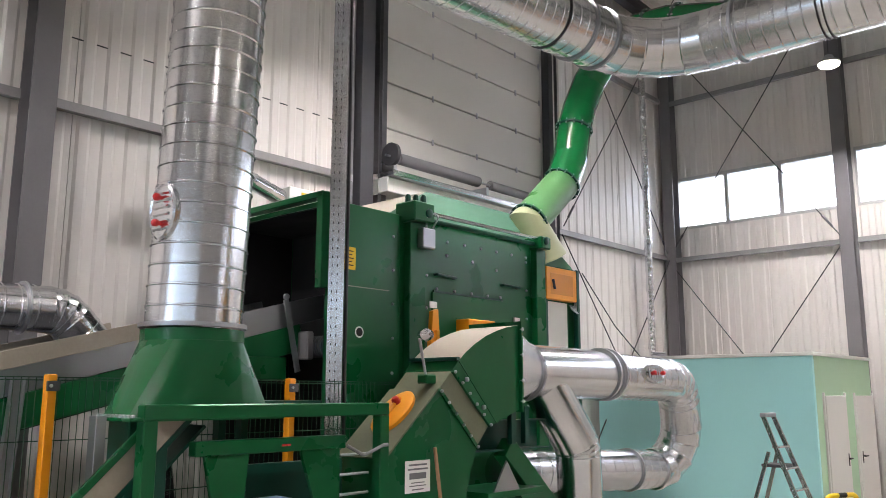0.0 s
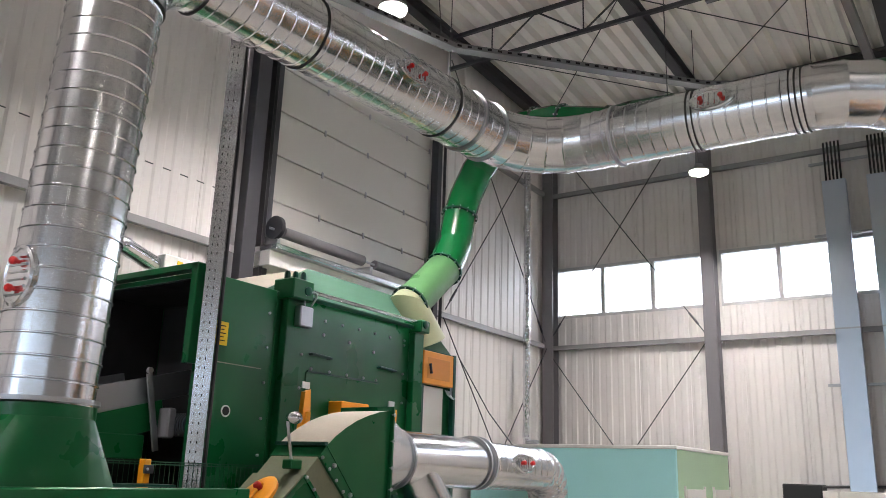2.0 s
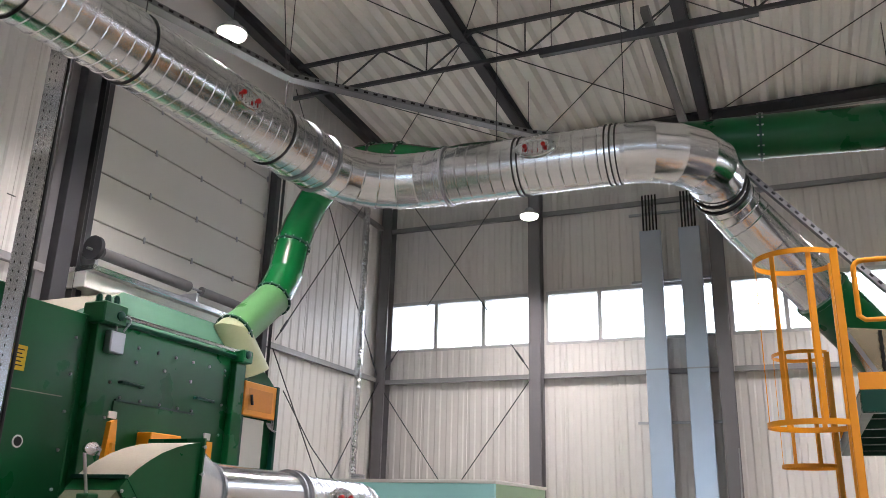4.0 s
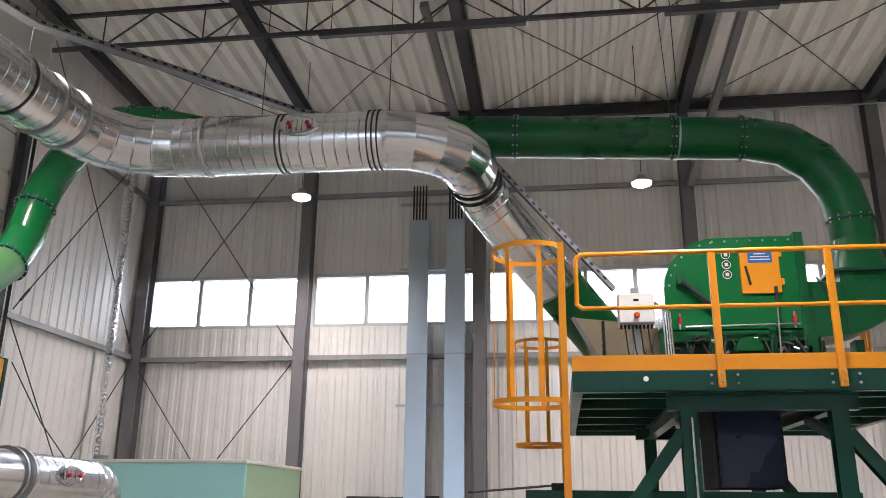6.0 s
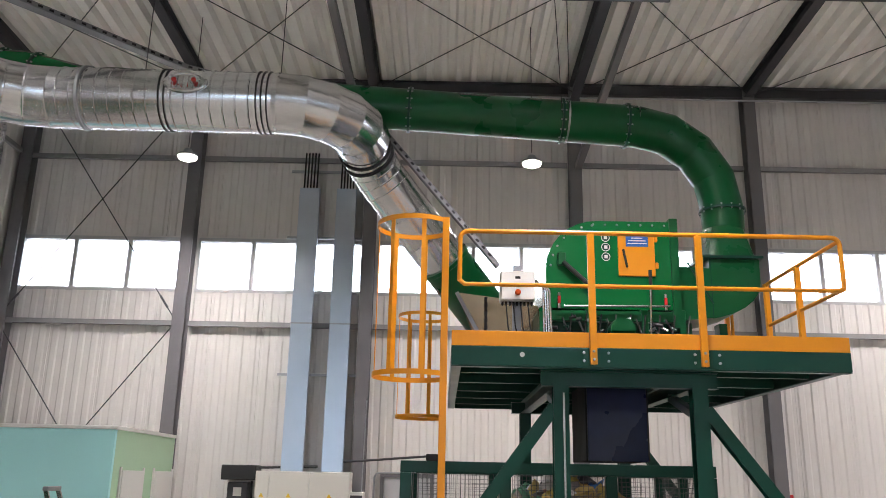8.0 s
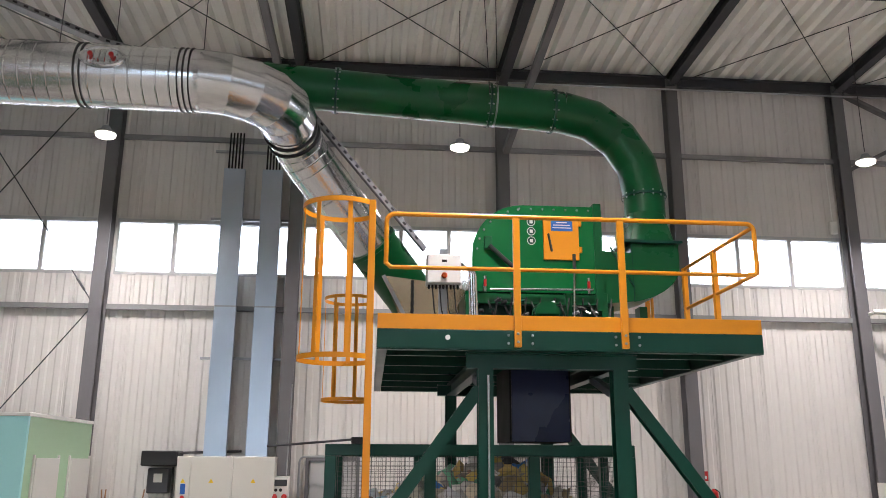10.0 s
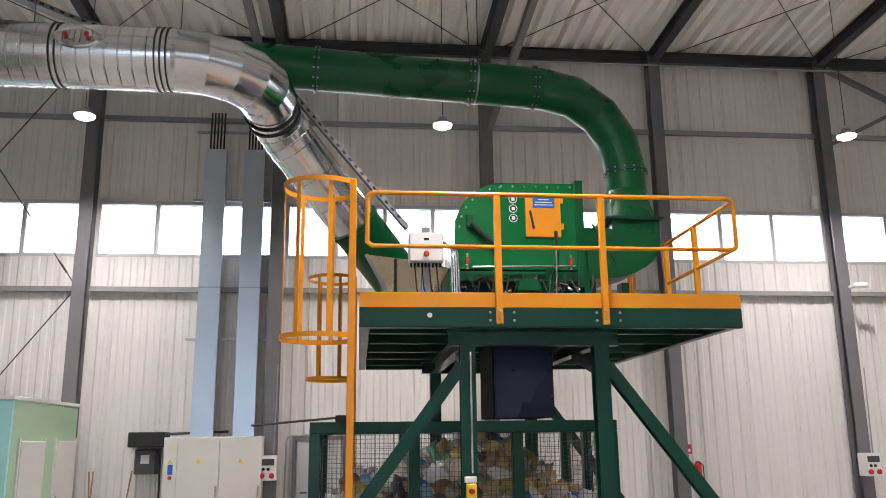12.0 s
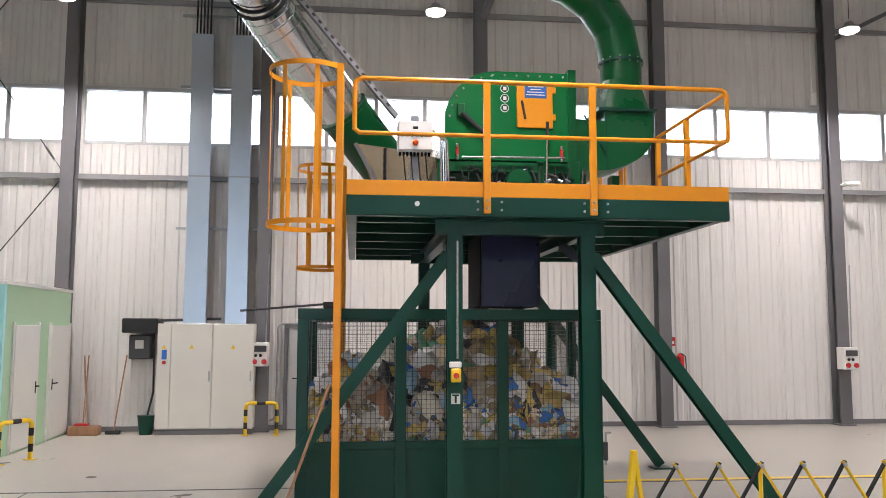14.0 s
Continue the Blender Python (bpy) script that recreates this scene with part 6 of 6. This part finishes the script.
ex = thing("fire_extinguisher", (6.74, 16.55, 0.9), "red fire extinguisher hung by its sign", "fire extinguisher")
part("cylinder", sweep([((6.74, 16.6, 0.95), 0.08), ((6.74, 16.6, 1.45), 0.08), ((6.74, 16.6, 1.52), 0.03)], 16), RED, ex)
part("hose", pipe([(6.74, 16.55, 1.52), (6.82, 16.52, 1.45), (6.83, 16.52, 1.1)], 0.012, 6), RUBBER, ex)
part("bracket", box((6.7, 16.66, 1.2), (6.78, 16.985, 1.3)), DARK, ex)
sg = solid("fire_sign", box((6.62, 16.97, 1.66), (6.79, 16.995, 1.85)), RED, "small red fire equipment sign on the wall", "sign", at=(6.7, 16.98, 1.66))
part("sign_mark", box((6.64, 16.966, 1.69), (6.69, 16.969, 1.81)), WHITE, sg)
part("sign_mark", box((6.715, 16.966, 1.7), (6.76, 16.969, 1.76)), WHITE, sg)

cm = thing("security_camera", (10.38, 16.4, 5.05), "white bullet camera on the column", "camera")
part("housing", pipe([(10.46, 16.44, 5.14), (10.70, 16.34, 5.12)], 0.055, 14), WHITE, cm)
part("mount", pipe([(10.5, 16.655, 5.13), (10.5, 16.42, 5.13)], 0.04, 10), WHITE, cm)
hs = thing("hanging_sensor", (10.05, 16.6, 6.7), "small white box hanging on a thin cable", "sensor box")
part("case", box((9.97, 16.82, 6.95), (10.13, 16.92, 7.25), 0.02), WHITE, hs)
part("cable", pipe([(10.05, 16.88, 7.25), (10.03, 16.88, 8.68)], 0.012, 6), WHITE, hs)
wire = solid("eaves_light_cable", pipe([(GX + 0.3, 16.6, 10.15), (EAST - 0.2, 16.6, 10.2)], 0.02, 6), ZINC_DULL, "thin pale cable tray wire under the eaves", "cable", kind="structure")
for x0, x1 in ((-3.98, -0.56), (1.62, 3.34)):
    hc = solid("hanging_channel", channel((x0, 11.6, 9.5), (x1, 11.6, 9.5), 0.1, 0.12, 0.012), DARK, "short dark steel channel hung below the roof", "channel", "hanging channels")
    for x in (x0 + 0.2, x1 - 0.2):
        part("hanger_rod", pipe([(x, 11.6, 9.5), (x, 11.6, roof_z(11.6) + 0.05)], 0.008, 6), DARK, hc)


def bollard(x, y, w, turn):
    t = thing("guard_hoop", (x, y, 0), "yellow and black striped steel guard hoop", "guard hoop", "guard hoops")
    m = pose(x, y, 0, 0, 0, turn)
    at = lambda a, z: m @ V(a, 0, z)
    part("hoop", pipe(fillet([at(-w / 2, 0.012), at(-w / 2, 0.6), at(w / 2, 0.6), at(w / 2, 0.012)], 0.09, 5), 0.035, 14), LEMON, t)
    for s in (-1, 1):
        for z in (0.12, 0.36):
            part("black_band", sweep([(at(s * w / 2, z), 0.0365), (at(s * w / 2, z + 0.12), 0.0365)], 14), RUBBER, t)
        part("foot", box((-0.07, -0.07, 0), (0.07, 0.07, 0.012), 0, None, m @ pose(s * w / 2, 0, 0)), LEMON, t)
    part("black_band", sweep([(at(-0.08, 0.6), 0.0365), (at(0.08, 0.6), 0.0365)], 14), RUBBER, t)


bollard(-1.72, 16.15, 0.58, 0)
bollard(-5.02, 13.2, 0.6, 65)
for x, y, lean in ((-5.18, 16.6, 0.2), (-5.12, 16.66, 0.05), (-4.42, 16.72, -0.1)):
    b = solid("leaning_broom", pipe([(x + lean, y - 0.15, 0.06), (x, y + 0.2, 1.48)], 0.014, 8), WOOD, "long wooden broom handle leaning on the wall", "broom", "brooms")
    part("brush", box((x + lean - 0.15, y - 0.2, 0.0), (x + lean + 0.12, y - 0.1, 0.07), 0.01), RUBBER, b)
crate = solid("low_wooden_box", box((-5.3, 16.35, 0), (-4.75, 16.6, 0.17), 0.01), WOOD, "flat wooden box with red lid on the floor", "box")
part("red_lid", box((-5.2, 16.4, 0.171), (-4.95, 16.55, 0.22), 0.01), RED, crate)

# step ladder beside the office box
lad = thing("step_ladder", (-5.2, 11.5, 0), "open aluminium step ladder on the hall floor", "ladder")
for s in (-1, 1):
    part("front_rail", bar((-5.38, 11.5 + 0.18 * s, 1.78), (-4.72, 11.5 + 0.27 * s, 0.02), 0.03, 0.06, bevel=0.004, up=(1, 0, 0)), ZINC, lad)
    part("rear_rail", bar((-5.34, 11.5 + 0.16 * s, 1.30), (-5.75, 11.5 + 0.25 * s, 0.02), 0.025, 0.05, bevel=0.004, up=(1, 0, 0)), ZINC, lad)
    part("red_foot", box((-5.79, 11.46 + 0.25 * s, 0), (-5.71, 11.54 + 0.25 * s, 0.06), 0.006), RED, lad)
for k in range(5):
    f = (k + 1) / 6.5
    x, z = -4.72 - 0.66 * f, 1.78 * f
    part("tread", box((x - 0.05, 11.5 - 0.24 + 0.06 * f, z - 0.012), (x + 0.05, 11.5 + 0.24 - 0.06 * f, z + 0.012), 0.003), ZINC, lad)
part("platform", box((-5.45, 11.33, 1.1), (-5.15, 11.67, 1.14), 0.006), DARK, lad)
part("top_grip", box((-5.42, 11.3, 1.76), (-5.34, 11.7, 1.82), 0.01), ZINC_DULL, lad)

# folding barrier
fold = thing("folding_barrier", (3.6, 7.3, 0), "yellow and black folding trellis barrier", "barrier")
part("end_post", bar((2.40, 7.3, 0), (2.50, 7.3, 0.9), 0.05, 0.07, bevel=0.006, up=(0, 1, 0)), LEMON, fold)
part("end_post", bar((2.62, 7.3, 0), (2.50, 7.3, 0.9), 0.04, 0.05, bevel=0.006, up=(0, 1, 0)), LEMON, fold)
part("post_foot", box((2.3, 7.05, 0), (2.7, 7.55, 0.03), 0.006), LEMON, fold)
for k in range(12):
    x = 2.48 + k * 0.4
    part("yellow_slat", bar((x + 0.38, 7.28, 0.78), (x + 0.82, 7.28, 0.08), 0.012, 0.05, up=(0, 1, 0)), LEMON, fold)
    part("black_slat", bar((x - 0.02, 7.30, 0.08), (x + 0.42, 7.30, 0.78), 0.012, 0.05, up=(0, 1, 0)), RUBBER, fold)
    part("pivot", knob((x + 0.40, 7.27, 0.75), (0, -1, 0), 0.02, 0.02), ZINC_DULL, fold)
for k in (2, 5, 8, 11):
    part("barrier_foot", bar((2.9 + k * 0.4, 7.34, 0), (2.9 + k * 0.4, 7.34, 0.72), 0.03, 0.03), LEMON, fold)

solid("leaning_pole", pipe([(-0.74, 7.86, 0.0), (-0.22, 7.93, 1.46)], 0.014, 8), WOOD, "thin wooden pole leaning on the ladder", "pole")
